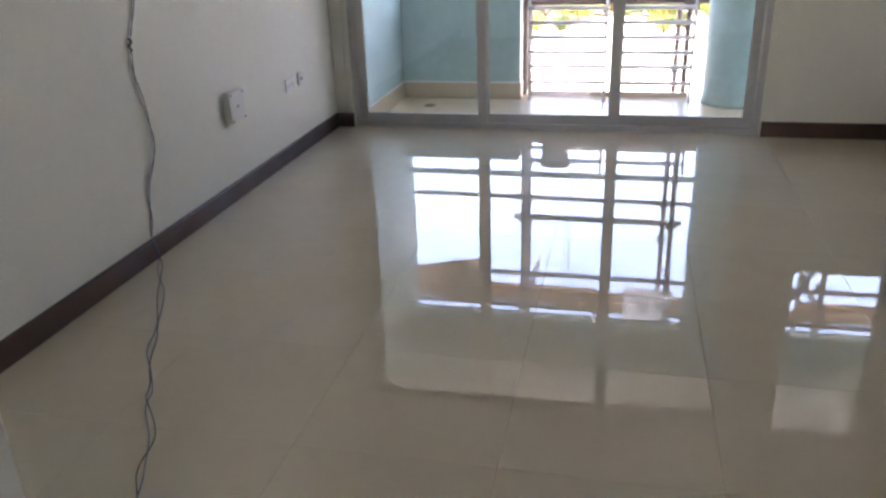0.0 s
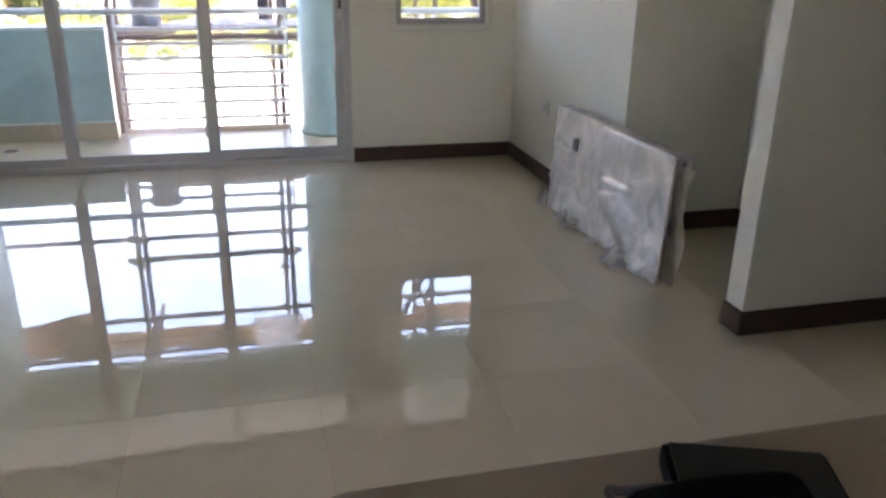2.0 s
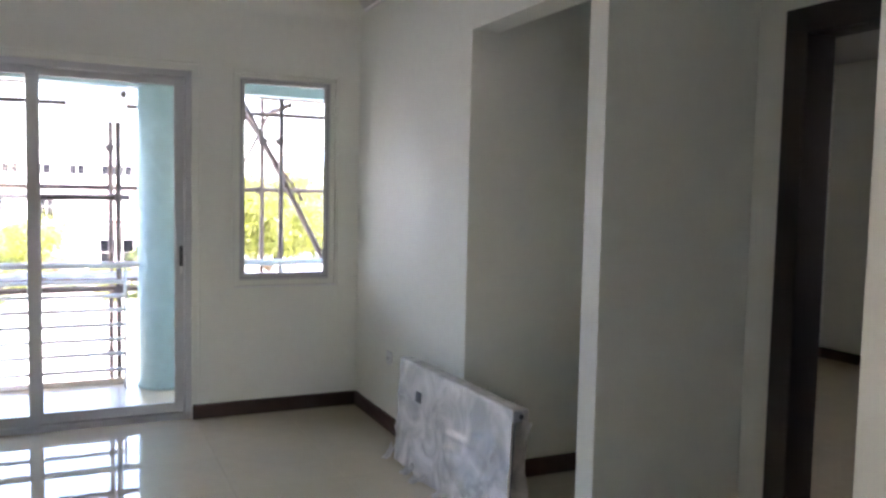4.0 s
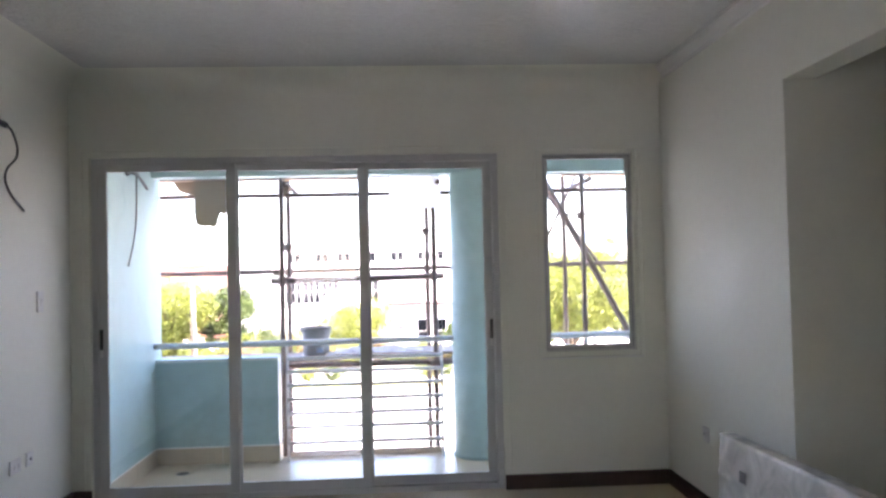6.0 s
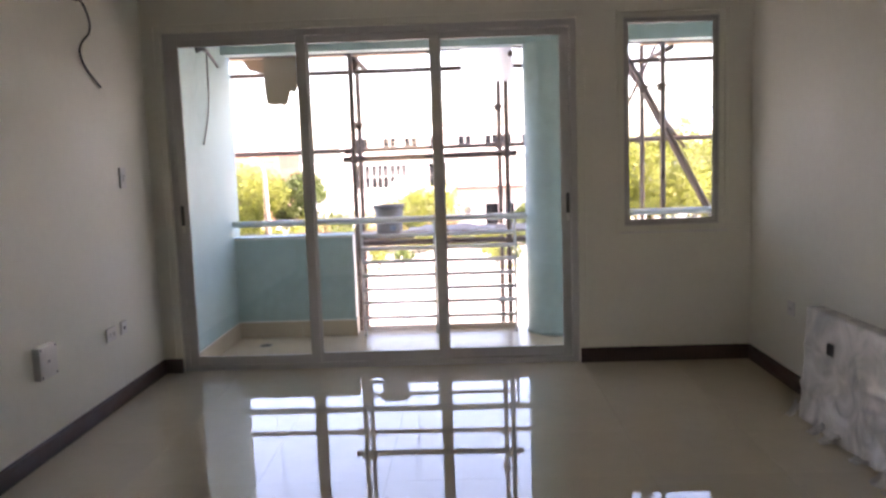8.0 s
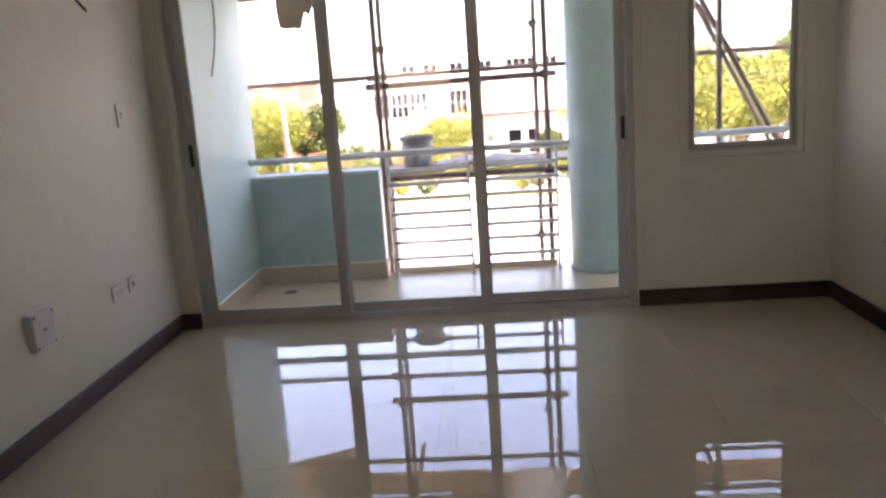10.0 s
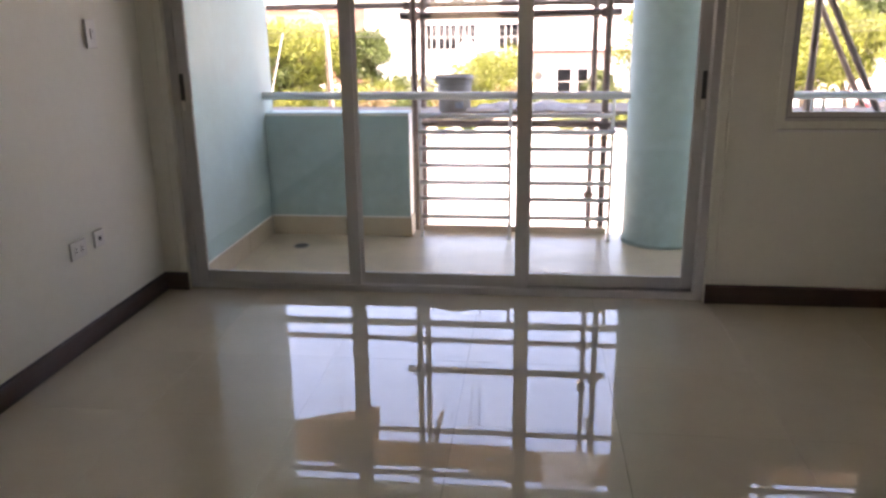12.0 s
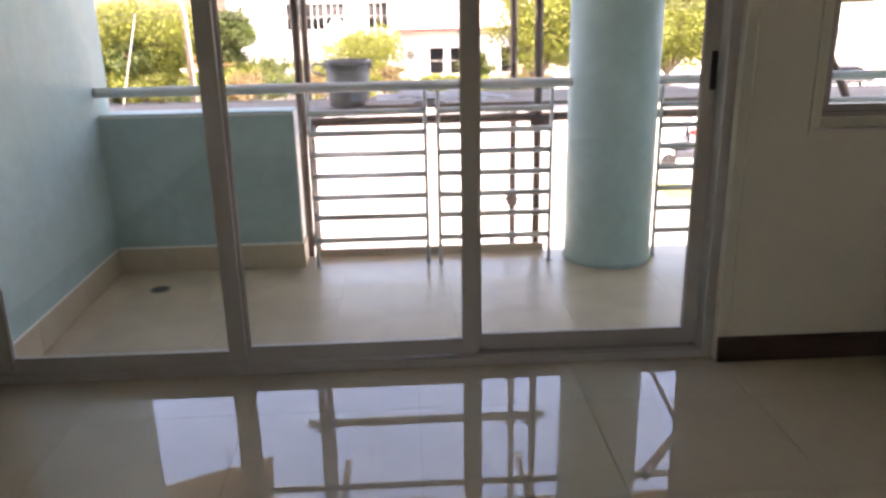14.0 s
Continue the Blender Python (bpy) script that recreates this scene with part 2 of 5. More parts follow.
GREY_ROOF = material("pale_sheet_roof", (0.55, 0.52, 0.48), 0.6, vary=0.1, grain=2)
FENCE = material("weathered_block_wall", (0.36, 0.33, 0.29), 0.9, vary=0.25, grain=4, stain=0.8)
CAR_WHITE = material("white_car_paint", (0.7, 0.7, 0.7), 0.2, vary=0.02, coat=0.5)
CAR_DARK = material("dark_car_paint", (0.03, 0.035, 0.045), 0.2, vary=0.05, coat=0.5)
RED_LIGHT = material("red_lamp_plastic", (0.5, 0.02, 0.02), 0.3)
TYRE = material("tyre_rubber", (0.02, 0.02, 0.02), 0.8)
ZINC = material("grey_lamp_post", (0.45, 0.45, 0.44), 0.5, metal=0.4, vary=0.1)

# ---- mesh helpers ----
BASE = {}


def thing(name, at, label="", category="", group="", kind=""):
    """An empty at the base of a thing, to hold its parts."""
    ob = new(name)
    ob.location = at
    ob.empty_display_size = 0.1
    BASE[ob.name] = Vector(at)
    return tagged(ob, label, category, group, kind)


def part(name, bm, mat, parent=None, label="", smooth=False):
    """One mesh object out of a bmesh given in world coordinates, under parent where there is one."""
    base = BASE[parent.name] if parent else Vector((0, 0, 0))
    bmesh.ops.translate(bm, verts=bm.verts, vec=-base)
    bmesh.ops.recalc_face_normals(bm, faces=bm.faces)
    me = bpy.data.meshes.new(name)
    bm.to_mesh(me)
    bm.free()
    me.materials.append(mat)
    if smooth:
        me.polygons.foreach_set("use_smooth", [True] * len(me.polygons))
    ob = new(name, me)
    ob.parent = parent
    BASE[ob.name] = base
    if label:
        ob["label"] = label
    return ob


def block(*sizes, bevel=0.0, bm=None, m=None):
    """Adds boxes (x0, x1, y0, y1, z0, z1) to a bmesh, with rounded edges."""
    bm = bm or bmesh.new()
    for x0, x1, y0, y1, z0, z1 in sizes:
        at = Matrix.LocRotScale(((x0 + x1) / 2, (y0 + y1) / 2, (z0 + z1) / 2), None, (abs(x1 - x0), abs(y1 - y0), abs(z1 - z0)))
        made = bmesh.ops.create_cube(bm, size=1, matrix=at)["verts"]
        if bevel:
            edges = list({e for v in made for e in v.link_edges})
            made = bmesh.ops.bevel(bm, geom=edges, offset=bevel, segments=2, affect="EDGES", profile=0.6)["verts"]
        if m:
            bmesh.ops.transform(bm, matrix=m, verts=list({v for v in made}))
    return bm


def tube(points, r, sides=10, bm=None, radii=None):
    """A round bar or cable along points."""
    bm = bm or bmesh.new()
    pts = [Vector(p) for p in points]
    rings = []
    side = None
    for i, p in enumerate(pts):
        way = (pts[min(i + 1, len(pts) - 1)] - pts[max(i - 1, 0)]).normalized()
        if side is None:
            side = way.orthogonal().normalized()
        side = (side - way * side.dot(way)).normalized()
        up = way.cross(side)
        rr = radii[i] if radii else r
        rings.append([bm.verts.new(p + rr * (math.cos(a) * side + math.sin(a) * up)) for a in (2 * math.pi * k / sides for k in range(sides))])
    for a, b in zip(rings, rings[1:]):
        for k in range(sides):
            bm.faces.new((a[k], a[(k + 1) % sides], b[(k + 1) % sides], b[k]))
    bm.faces.new(rings[0])
    bm.faces.new(rings[-1])
    return bm


def glide(points, steps=6):
    """A smooth line through points (Catmull-Rom)."""
    p = [Vector(q) for q in points]
    p = [p[0] * 2 - p[1]] + p + [p[-1] * 2 - p[-2]]
    out = []
    for a, b, c, d in zip(p, p[1:], p[2:], p[3:]):
        for k in range(steps):
            t = k / steps
            out.append(0.5 * ((2 * b) + (c - a) * t + (2 * a - 5 * b + 4 * c - d) * t * t + (3 * b - a - 3 * c + d) * t ** 3))
    return out + [p[-2]]


def lathe(profile, at, sides=32, bm=None, axis="z", hollow=False):
    """A turned shape: profile of (radius, height); hollow joins its last ring to the first one."""
    bm = bm or bmesh.new()
    rings = []
    for r, h in profile:
        ring = []
        for k in range(sides):
            a = 2 * math.pi * k / sides
            p = Vector((r * math.cos(a), r * math.sin(a), h))
            if axis == "y":
                p = Vector((p.x, p.z, p.y))
            elif axis == "x":
                p = Vector((p.z, p.x, p.y))
            ring.append(bm.verts.new(p + Vector(at)))
        rings.append(ring)
    for a, b in zip(rings, rings[1:]):
        for k in range(sides):
            bm.faces.new((a[k], a[(k + 1) % sides], b[(k + 1) % sides], b[k]))
    if hollow:
        for k in range(sides):
            bm.faces.new((rings[-1][k], rings[-1][(k + 1) % sides], rings[0][(k + 1) % sides], rings[0][k]))
    else:
        bm.faces.new(rings[0])
        bm.faces.new(rings[-1])
    return bm


def structure(name, bm, mat, label, category):
    return tagged(part(name, bm, mat), label, category, kind="structure")


# ---- the room ----
W = 3.835            # room width
TOP = 2.74           # ceiling height
DX0, DX1, DZ = 0.12, 2.744, 2.2      # sliding door opening
WX0, WX1, WZ0, WZ1 = 3.013, 3.672, 0.848, 2.215   # window opening
OY0, OY1, OZ = -1.675, -2.705, 2.268  # opening in the east wall
TH = 0.15

structure("wall_west", block((-TH, 0, -9.8, TH, 0, TOP)), WALL, "off-white painted plaster wall with sockets and switches", "wall")
structure("wall_north", block((0, DX0, 0, TH, 0, TOP), (DX0, DX1, 0, TH, DZ, TOP), (DX1, WX0, 0, TH, 0, TOP), (WX0, WX1, 0, TH, 0, WZ0),
                              (WX0, WX1, 0, TH, WZ1, TOP), (WX1, W + TH, 0, TH, 0, TOP)), WALL,
          "off-white window wall with sliding door and window", "wall")
structure("wall_east", block((W, W + TH, OY0, 0, 0, TOP), (W, W + TH, OY1, OY0, OZ, TOP)), WALL, "off-white side wall with an open niche", "wall")
structure("wall_niche", block((W + TH, 4.525, OY0, OY0 + 0.12, 0, TOP), (4.525, 4.635, OY0 + 0.12, -3.02, 0, TOP), (4.525, 4.635, -3.02, -3.90, 2.12, TOP),
                              (4.525, 4.635, -3.90, -9.8, 0, TOP)), WALL, "off-white wall of the niche with a bedroom doorway", "wall")
structure("wall_stub", block((3.803, 4.525, -2.812, OY1, 0, TOP)), WALL, "short off-white partition wall beside the niche", "wall")
bm = bmesh.new()
ends = [[bm.verts.new((x, y, z)) for x, y in ((2.90, -4.549), (4.525, -4.549), (4.525, -4.44), (3.08, -4.44))] for z in (0, TOP)]
bm.faces.new(ends[0])
bm.faces.new(ends[1])
for k in range(4):
    bm.faces.new((ends[0][k], ends[0][(k + 1) % 4], ends[1][(k + 1) % 4], ends[1][k]))
structure("wall_kitchen", bm, WALL, "off-white kitchen wall at the end of the counter", "wall")
structure("wall_partition", block((0, 0.857, -4.21, -4.09, 0, TOP)), WALL, "plain off-white partition wall near the kitchen", "wall")
# unseen; its opening is added to brighten the room from behind
structure("wall_south", block((-TH, 0.15, -9.95, -9.8, 0, TOP), (0.15, 1.3, -9.95, -9.8, 0, 1.0), (0.15, 1.3, -9.95, -9.8, 2.05, TOP), (1.3, 9.0, -9.95, -9.8, 0, TOP)), WALL, "unseen off-white back wall with an opening added to let in light", "wall")
structure("wall_bedroom", block((4.635, 8.7, 0.075, 0.32, 0, TOP), (8.5, 8.7, -2.7, 0.075, 0, TOP), (8.5, 8.7, -3.7, -2.7, 0, 1.3), (8.5, 8.7, -3.7, -2.7, 1.9, TOP), (8.5, 8.7, -9.8, -3.7, 0, TOP), (4.525, 4.635, OY0 + 0.12, 0.32, 0, TOP)), WALL,
          "off-white walls of the next room", "wall")
structure("ceiling", block((-TH, 9.0, -9.95, 0.32, TOP, TOP + 0.12)), CEILING, "white ceiling with rough stippled paint", "ceiling")


def moulding(name, profile, along, mat, label):
    """A strip of constant section: profile in (out, up), along = (start, end, outward)."""
    bm = bmesh.new()
    for a, b, out in along:
        a, b, out = Vector(a), Vector(b), Vector(out)
        ends = [[bm.verts.new(p + out * o + Vector((0, 0, u))) for o, u in profile] for p in (a, b)]
        n = len(profile)
        for k in range(n):
            bm.faces.new((ends[0][k], ends[0][(k + 1) % n], ends[1][(k + 1) % n], ends[1][k]))
        bm.faces.new(ends[0])
        bm.faces.new(ends[1])
    return structure(name, bm, mat, label, name.split(".")[0])


COVE = [(0.15 * (1 - math.cos(a)), 0.15 * math.sin(a)) for a in (k * math.pi / 48 for k in range(25))] + [(0, 0.15)]
moulding("cornice", COVE, [((0, 0, TOP - 0.15), (W, 0, TOP - 0.15), (0, -1, 0))], WALL, "smooth plaster cove between wall and ceiling")
moulding("cornice", COVE, [((0, -4.09, TOP - 0.15), (0, -0.001, TOP - 0.15), (1, 0, 0))], WALL, "smooth plaster cove between wall and ceiling")
BEAD = [(0, 0), (0.010, 0.002), (0.014, 0.010), (0.014, 0.020), (0.022, 0.026), (0.040, 0.046), (0.046, 0.060), (0.058, 0.066), (0.062, 0.085), (0, 0.085)]
zc = TOP - 0.085
moulding("cornice", BEAD, [((W, -0.11, zc), (W, OY1, zc), (-1, 0, 0))], TRIM, "narrow white plaster moulding under the ceiling")

BOARD = [(0, 0.002), (0.014, 0.002), (0.014, 0.088), (0.010, 0.094), (0, 0.096)]
runs = [((0, -4.09, 0), (0, 0, 0), (1, 0, 0)), ((0.014, 0, 0), (DX0 + 0.004, 0, 0), (0, -1, 0)), ((DX1 + 0.002, 0, 0), (W - 0.014, 0, 0), (0, -1, 0)),
        ((W, 0, 0), (W, OY0 - 0.014, 0), (-1, 0, 0)), ((W, OY0, 0), (4.511, OY0, 0), (0, -1, 0)), ((4.525, OY0, 0), (4.525, OY1 + 0.014, 0), (-1, 0, 0)),
        ((3.803, OY1, 0), (3.803, -2.826, 0), (-1, 0, 0)), ((3.803, -2.812, 0), (4.511, -2.812, 0), (0, -1, 0)), ((3.803, OY1, 0), (4.511, OY1, 0), (0, 1, 0)),
        ((4.525, -2.812, 0), (4.525, -2.96, 0), (-1, 0, 0)), ((4.635, 0.075, 0), (8.486, 0.075, 0), (0, -1, 0)), ((8.5, 0.075, 0), (8.5, -9.8, 0), (-1, 0, 0))]
for k, run in enumerate(runs):
    moulding("baseboard", BOARD, [run], BASEBOARD, "dark brown wooden baseboard along the wall foot")

# bedroom doorway lined with dark wood
frame_d = thing("door_1", (4.58, -3.46, 0), "open doorway lined with dark brown wooden jambs", "doorway", kind="structure")
part("jamb", block((4.51, 4.65, -3.06, -3.02, 0, 2.12), (4.503, 4.525, -3.06, -2.96, 0, 2.18), bevel=0.003), JAMB, frame_d)
part("jamb", block((4.51, 4.65, -3.90, -3.86, 0, 2.12), (4.503, 4.525, -3.96, -3.86, 0, 2.18), bevel=0.003), JAMB, frame_d)
part("lintel", block((4.51, 4.65, -3.86, -3.06, 2.08, 2.12), (4.503, 4.525, -3.86, -3.06, 2.08, 2.18), bevel=0.003), JAMB, frame_d)

# ---- sliding door ----
door = thing("door_2", ((DX0 + DX1) / 2, 0.07, 0), "three-panel aluminium sliding glass door, closed", "sliding door", kind="structure")
FY0, FY1 = 0.040, 0.142
part("jamb", block((DX0, DX0 + 0.038, FY0, FY1, 0, DZ), bevel=0.002), ALUMINIUM, door)
part("jamb", block((DX1 - 0.038, DX1, FY0, FY1, 0, DZ), bevel=0.002), ALUMINIUM, door)
part("head_track", block((DX0 + 0.038, DX1 - 0.038, FY0, FY1, DZ - 0.04, DZ), bevel=0.002), ALUMINIUM, door)
part("sill_track", block((DX0 + 0.038, DX1 - 0.038, FY0, FY1, 0.0, 0.022), (DX0 + 0.038, DX1 - 0.038, FY0, FY0 + 0.008, 0.022, 0.034),
                         (DX0 + 0.038, DX1 - 0.038, 0.074, 0.077, 0.022, 0.03), (DX0 + 0.038, DX1 - 0.038, FY1 - 0.008, FY1, 0.022, 0.036), bevel=0.0015), ALUMINIUM, door)


def sash(x0, x1, y0, z0, z1, owner, stile=0.058, rail_low=0.062, rail_up=0.05, deep=0.026, latch=None):
    y1 = y0 + deep
    fr = part("sash", block((x0, x0 + stile, y0, y1, z0, z1), (x1 - stile, x1, y0, y1, z0, z1), (x0 + stile, x1 - stile, y0 + 0.001, y1 - 0.001, z0, z0 + rail_low),
                            (x0 + stile, x1 - stile, y0 + 0.001, y1 - 0.001, z1 - rail_up, z1), bevel=0.0025), ALUMINIUM, owner)
    ym = (y0 + y1) / 2
    pane = part("pane", block((x0 + stile - 0.006, x1 - stile + 0.006, ym - 0.003, ym + 0.003, z0 + rail_low - 0.006, z1 - rail_up + 0.006)), GLASS, fr, "clear glass pane")
    pane.visible_shadow = False
    gas = 0.004
    part("gasket", block((x0 + stile, x0 + stile + gas, ym - 0.006, ym - 0.003, z0 + rail_low, z1 - rail_up), (x1 - stile - gas, x1 - stile, ym - 0.006, ym - 0.003, z0 + rail_low, z1 - rail_up)),
         ALUMINIUM, fr)
    if latch is not None:
        part("latch", block((latch - 0.011, latch + 0.011, y0 - 0.007, y0 - 0.0005, 0.975, 1.105), bevel=0.003), DARK_PLASTIC, fr, "black recessed sash latch")
        part("latch_plate", block((latch - 0.009, latch + 0.009, y0 - 0.004, y0 - 0.0005, 0.925, 0.973), bevel=0.001), WHITE_PLASTIC, fr)
    return fr


sash(DX0 + 0.034, 1.033, 0.048, 0.03, DZ - 0.036, door, latch=DX0 + 0.034 + 0.02)
sash(0.985, 1.882, 0.079, 0.03, DZ - 0.036, door)
sash(1.832, DX1 - 0.034, 0.110, 0.03, DZ - 0.036, door, latch=DX1 - 0.034 - 0.02)

# ---- narrow window ----
win = thing("window_1", ((WX0 + WX1) / 2, 0.07, WZ0), "narrow aluminium casement window in a plaster reveal", "window", kind="structure")
part("reveal", block((WX0, WX0 + 0.028, 0.022, 0.14, WZ0, WZ1), (WX1 - 0.03, WX1, 0.022, 0.14, WZ0, WZ1), (WX0 + 0.028, WX1 - 0.03, 0.022, 0.14, WZ0, WZ0 + 0.034),
                     (WX0 + 0.028, WX1 - 0.03, 0.022, 0.14, WZ1 - 0.025, WZ1), bevel=0.003), WALL, win, "stepped plaster reveal")
fx0, fx1, fz0, fz1 = WX0 + 0.028, WX1 - 0.03, WZ0 + 0.034, WZ1 - 0.025
part("window_frame", block((fx0, fx0 + 0.012, 0.04, 0.11, fz0, fz1), (fx1 - 0.012, fx1, 0.04, 0.11, fz0, fz1), (fx0 + 0.012, fx1 - 0.012, 0.04, 0.11, fz0, fz0 + 0.014),
                           (fx0 + 0.012, fx1 - 0.012, 0.04, 0.11, fz1 - 0.012, fz1), bevel=0.002), ALUMINIUM, win)
sash(fx0 + 0.013, fx1 - 0.013, 0.05, fz0 + 0.015, fz1 - 0.013, win, stile=0.022, rail_low=0.026, rail_up=0.022)
# thin dark strips paint the shade in the groove between frame and sash
part("seal", block((fx0 + 0.0125, fx0 + 0.015, 0.0465, 0.0495, fz0 + 0.015, fz1 - 0.013), (fx1 - 0.015, fx1 - 0.0125, 0.0465, 0.0495, fz0 + 0.015, fz1 - 0.013),
                   (fx0 + 0.015, fx1 - 0.015, 0.0465, 0.0495, fz0 + 0.0145, fz0 + 0.017), (fx0 + 0.015, fx1 - 0.015, 0.0465, 0.0495, fz1 - 0.015, fz1 - 0.0125)),
     GAP_SHADE, win, "dark strip painted for the shade in the frame gap")
part("window_sill", block((WX0 - 0.01, WX1 + 0.01, -0.006, 0.045, WZ0 - 0.012, WZ0), bevel=0.002), WHITE_EDGE, win)
part("catch", block((fx0 + 0.014, fx0 + 0.028, 0.036, 0.049, 1.44, 1.52), bevel=0.003), ALUMINIUM, win)

# plaster beads round the two openings
structure("trim", tube([(DX0 - 0.042, -0.001, 0.1), (DX0 - 0.042, -0.001, DZ + 0.042)], 0.006, 8), WALL, "thin plaster bead beside the sliding door", "trim")
structure("trim", tube([(DX1 + 0.042, -0.001, 0.1), (DX1 + 0.042, -0.001, DZ + 0.042)], 0.006, 8), WALL, "thin plaster bead beside the sliding door", "trim")
structure("trim", tube([(DX0 - 0.036, -0.001, DZ + 0.042), (DX1 + 0.036, -0.001, DZ + 0.042)], 0.006, 8), WALL, "thin plaster bead over the sliding door", "trim")
structure("trim", tube([(WX1 + 0.02, -0.001, WZ0 - 0.02), (WX1 + 0.02, -0.001, WZ1 + 0.02)], 0.005, 8), WALL, "thin plaster bead beside the window", "trim")
structure("trim", tube([(WX0 - 0.02, -0.001, WZ0 - 0.02), (WX0 - 0.02, -0.001, WZ1 + 0.02)], 0.005, 8), WALL, "thin plaster bead beside the window", "trim")

# ---- kitchen counter ----
counter = thing("kitchen_counter", (2.6, -4.87, 0), "kitchen counter with a smooth beige stone top", "counter")
bm = block((2.11, 4.52, -5.15, -4.59, 0, 0.862))
part("base", bm, CABINET, counter)
bm = bmesh.new()
edge = []
for cx, cy, a0 in ((2.11, -4.587, 180), (4.52, -4.551, 90), (4.52, -5.19, 0), (2.11, -5.15, 270)):
    if cx > 4:
        edge.append((cx, cy + (0.004 if a0 == 90 else 0)))
    else:
        rr = 0.04
        span = range(0, 91, 15)
        if a0 == 180:
            edge += [(cx + rr * math.cos(radians(180 - d)), cy + rr * math.sin(radians(180 - d))) for d in span]
        else:
            edge += [(cx + rr * math.cos(radians(270 - d)), cy + rr * math.sin(radians(270 - d))) for d in span]
low = [bm.verts.new((x, y, 0.862)) for x, y in edge]
f = bm.faces.new(low)
up = bmesh.ops.extrude_face_region(bm, geom=[f])
bmesh.ops.translate(bm, verts=[v for v in up["geom"] if isinstance(v, bmesh.types.BMVert)], vec=(0, 0, 0.038))
bmesh.ops.bevel(bm, geom=[e for e in bm.edges if all(v.co.z > 0.89 for v in e.verts)], offset=0.006, segments=2, affect="EDGES")
part("worktop", bm, COUNTER, counter, "smooth beige stone worktop with a rounded corner")

# soft black bag with a tablet on the worktop
bag = thing("laptop_bag", (2.43, -4.75, 0.9), "soft black fabric bag lying on the worktop", "bag")
turn = Matrix.Translation((2.425, -4.765, 0.9)) @ Matrix.Rotation(radians(-9), 4, "Z")
bm = block((-0.125, 0.035, -0.20, 0.105, 0.0, 0.042), bevel=0.019)
bmesh.ops.subdivide_edges(bm, edges=bm.edges, cuts=2, use_grid_fill=True)
for v in bm.verts:
    v.co += Vector((0, 0, 0.014 * noise.noise(v.co * 14) * (v.co.z > 0.02))) + 0.006 * noise.noise_vector(v.co * 9) * (v.co.z > 0.01)
    v.co.z = max(v.co.z, 0.0)
bm.transform(turn)
part("body", bm, FABRIC, bag, smooth=True)
zip_line = [turn @ Vector((x, y, 0.03)) for x, y in ((-0.127, -0.18), (-0.129, 0.08), (-0.108, 0.107), (0.02, 0.108))]
part("zip", tube(glide(zip_line), 0.004, 6), DARK_PLASTIC, bag)
part("zip_pull", block((-0.138, -0.128, 0.06, 0.085, 0.02, 0.032), bevel=0.002, m=turn), DARK_PLASTIC, bag)
tab = thing("tablet", (2.49, -4.64, 0.9), "thin dark tablet in a case lying beside the bag", "tablet")
turn = Matrix.Translation((2.475, -4.67, 0.901)) @ Matrix.Rotation(radians(-20), 4, "Z")
part("case", block((-0.105, 0.045, -0.07, 0.06, 0.0, 0.026), bevel=0.008, m=turn), FABRIC, tab)
part("back", block((-0.098, 0.038, -0.064, 0.054, 0.0262, 0.029), bevel=0.001, m=turn), SCREEN, tab)

# ---- folded table in plastic wrap ----
TY0, TY1, TZ = -2.312, -1.175, 0.566
table = thing("folding_table", (3.75, -1.75, 0), "white folded table wrapped in crumpled clear plastic, leaning on the wall", "folding table")
lean = Matrix.Translation((3.695, -1.745, 0)) @ Matrix.Rotation(radians(1.9), 4, "Z") @ Matrix.Rotation(radians(2.5), 4, "Y")
h = (TY1 - TY0) / 2
DEEP = 0.074
for k, x in enumerate((0.0, DEEP - 0.024)):
    bm = block((x, x + 0.024, -h + 0.10 * k, h, 0.012, TZ), bevel=0.009)
    bm.transform(lean)
    half = part("tabletop_half", bm, TABLETOP, table)
    lip = block((x + (0.024 if k == 0 else -0.012), x + (0.036 if k == 0 else 0.0), -h + 0.012 + 0.1 * k, h - 0.02, 0.03, TZ - 0.02), bevel=0.002)
    lip.transform(lean)
    part("frame_rail", lip, TABLE_METAL, half, "dark grey steel frame inside the fold")
bracket = part("corner_bracket", block((0.012, 0.060, -h - 0.006, -h + 0.09, TZ - 0.056, TZ - 0.006), bevel=0.010, m=lean), LAMP_GREY, table, "grey moulded corner bracket")
bm = lathe([(0.011, 0.0), (0.011, -0.004), (0.006, -0.005)], (0.050, -h - 0.006, TZ - 0.028), 14, axis="y")
bm.transform(lean)
part("rivet", bm, DARK_PLASTIC, bracket)
part("carry_hole", block((-0.0055, 0.001, 0.295, 0.355, TZ - 0.185, TZ - 0.130), bevel=0.001, m=lean), SOCKET_HOLE, table, "dark carrying slot")
rng = random.Random(11)
# folds of the film: (start, end, height, width) in metres along and up the table face
CREASES = []
for k in range(24):
    cy, cz, a, r = rng.uniform(-h, h), rng.uniform(0.0, TZ * 0.78), rng.uniform(0, math.pi), rng.uniform(0.05, 0.17)
    CREASES.append((cy - r * math.cos(a), cz - r * math.sin(a), cy + r * math.cos(a), cz + r * math.sin(a), rng.uniform(0.006, 0.016), rng.uniform(0.009, 0.018)))
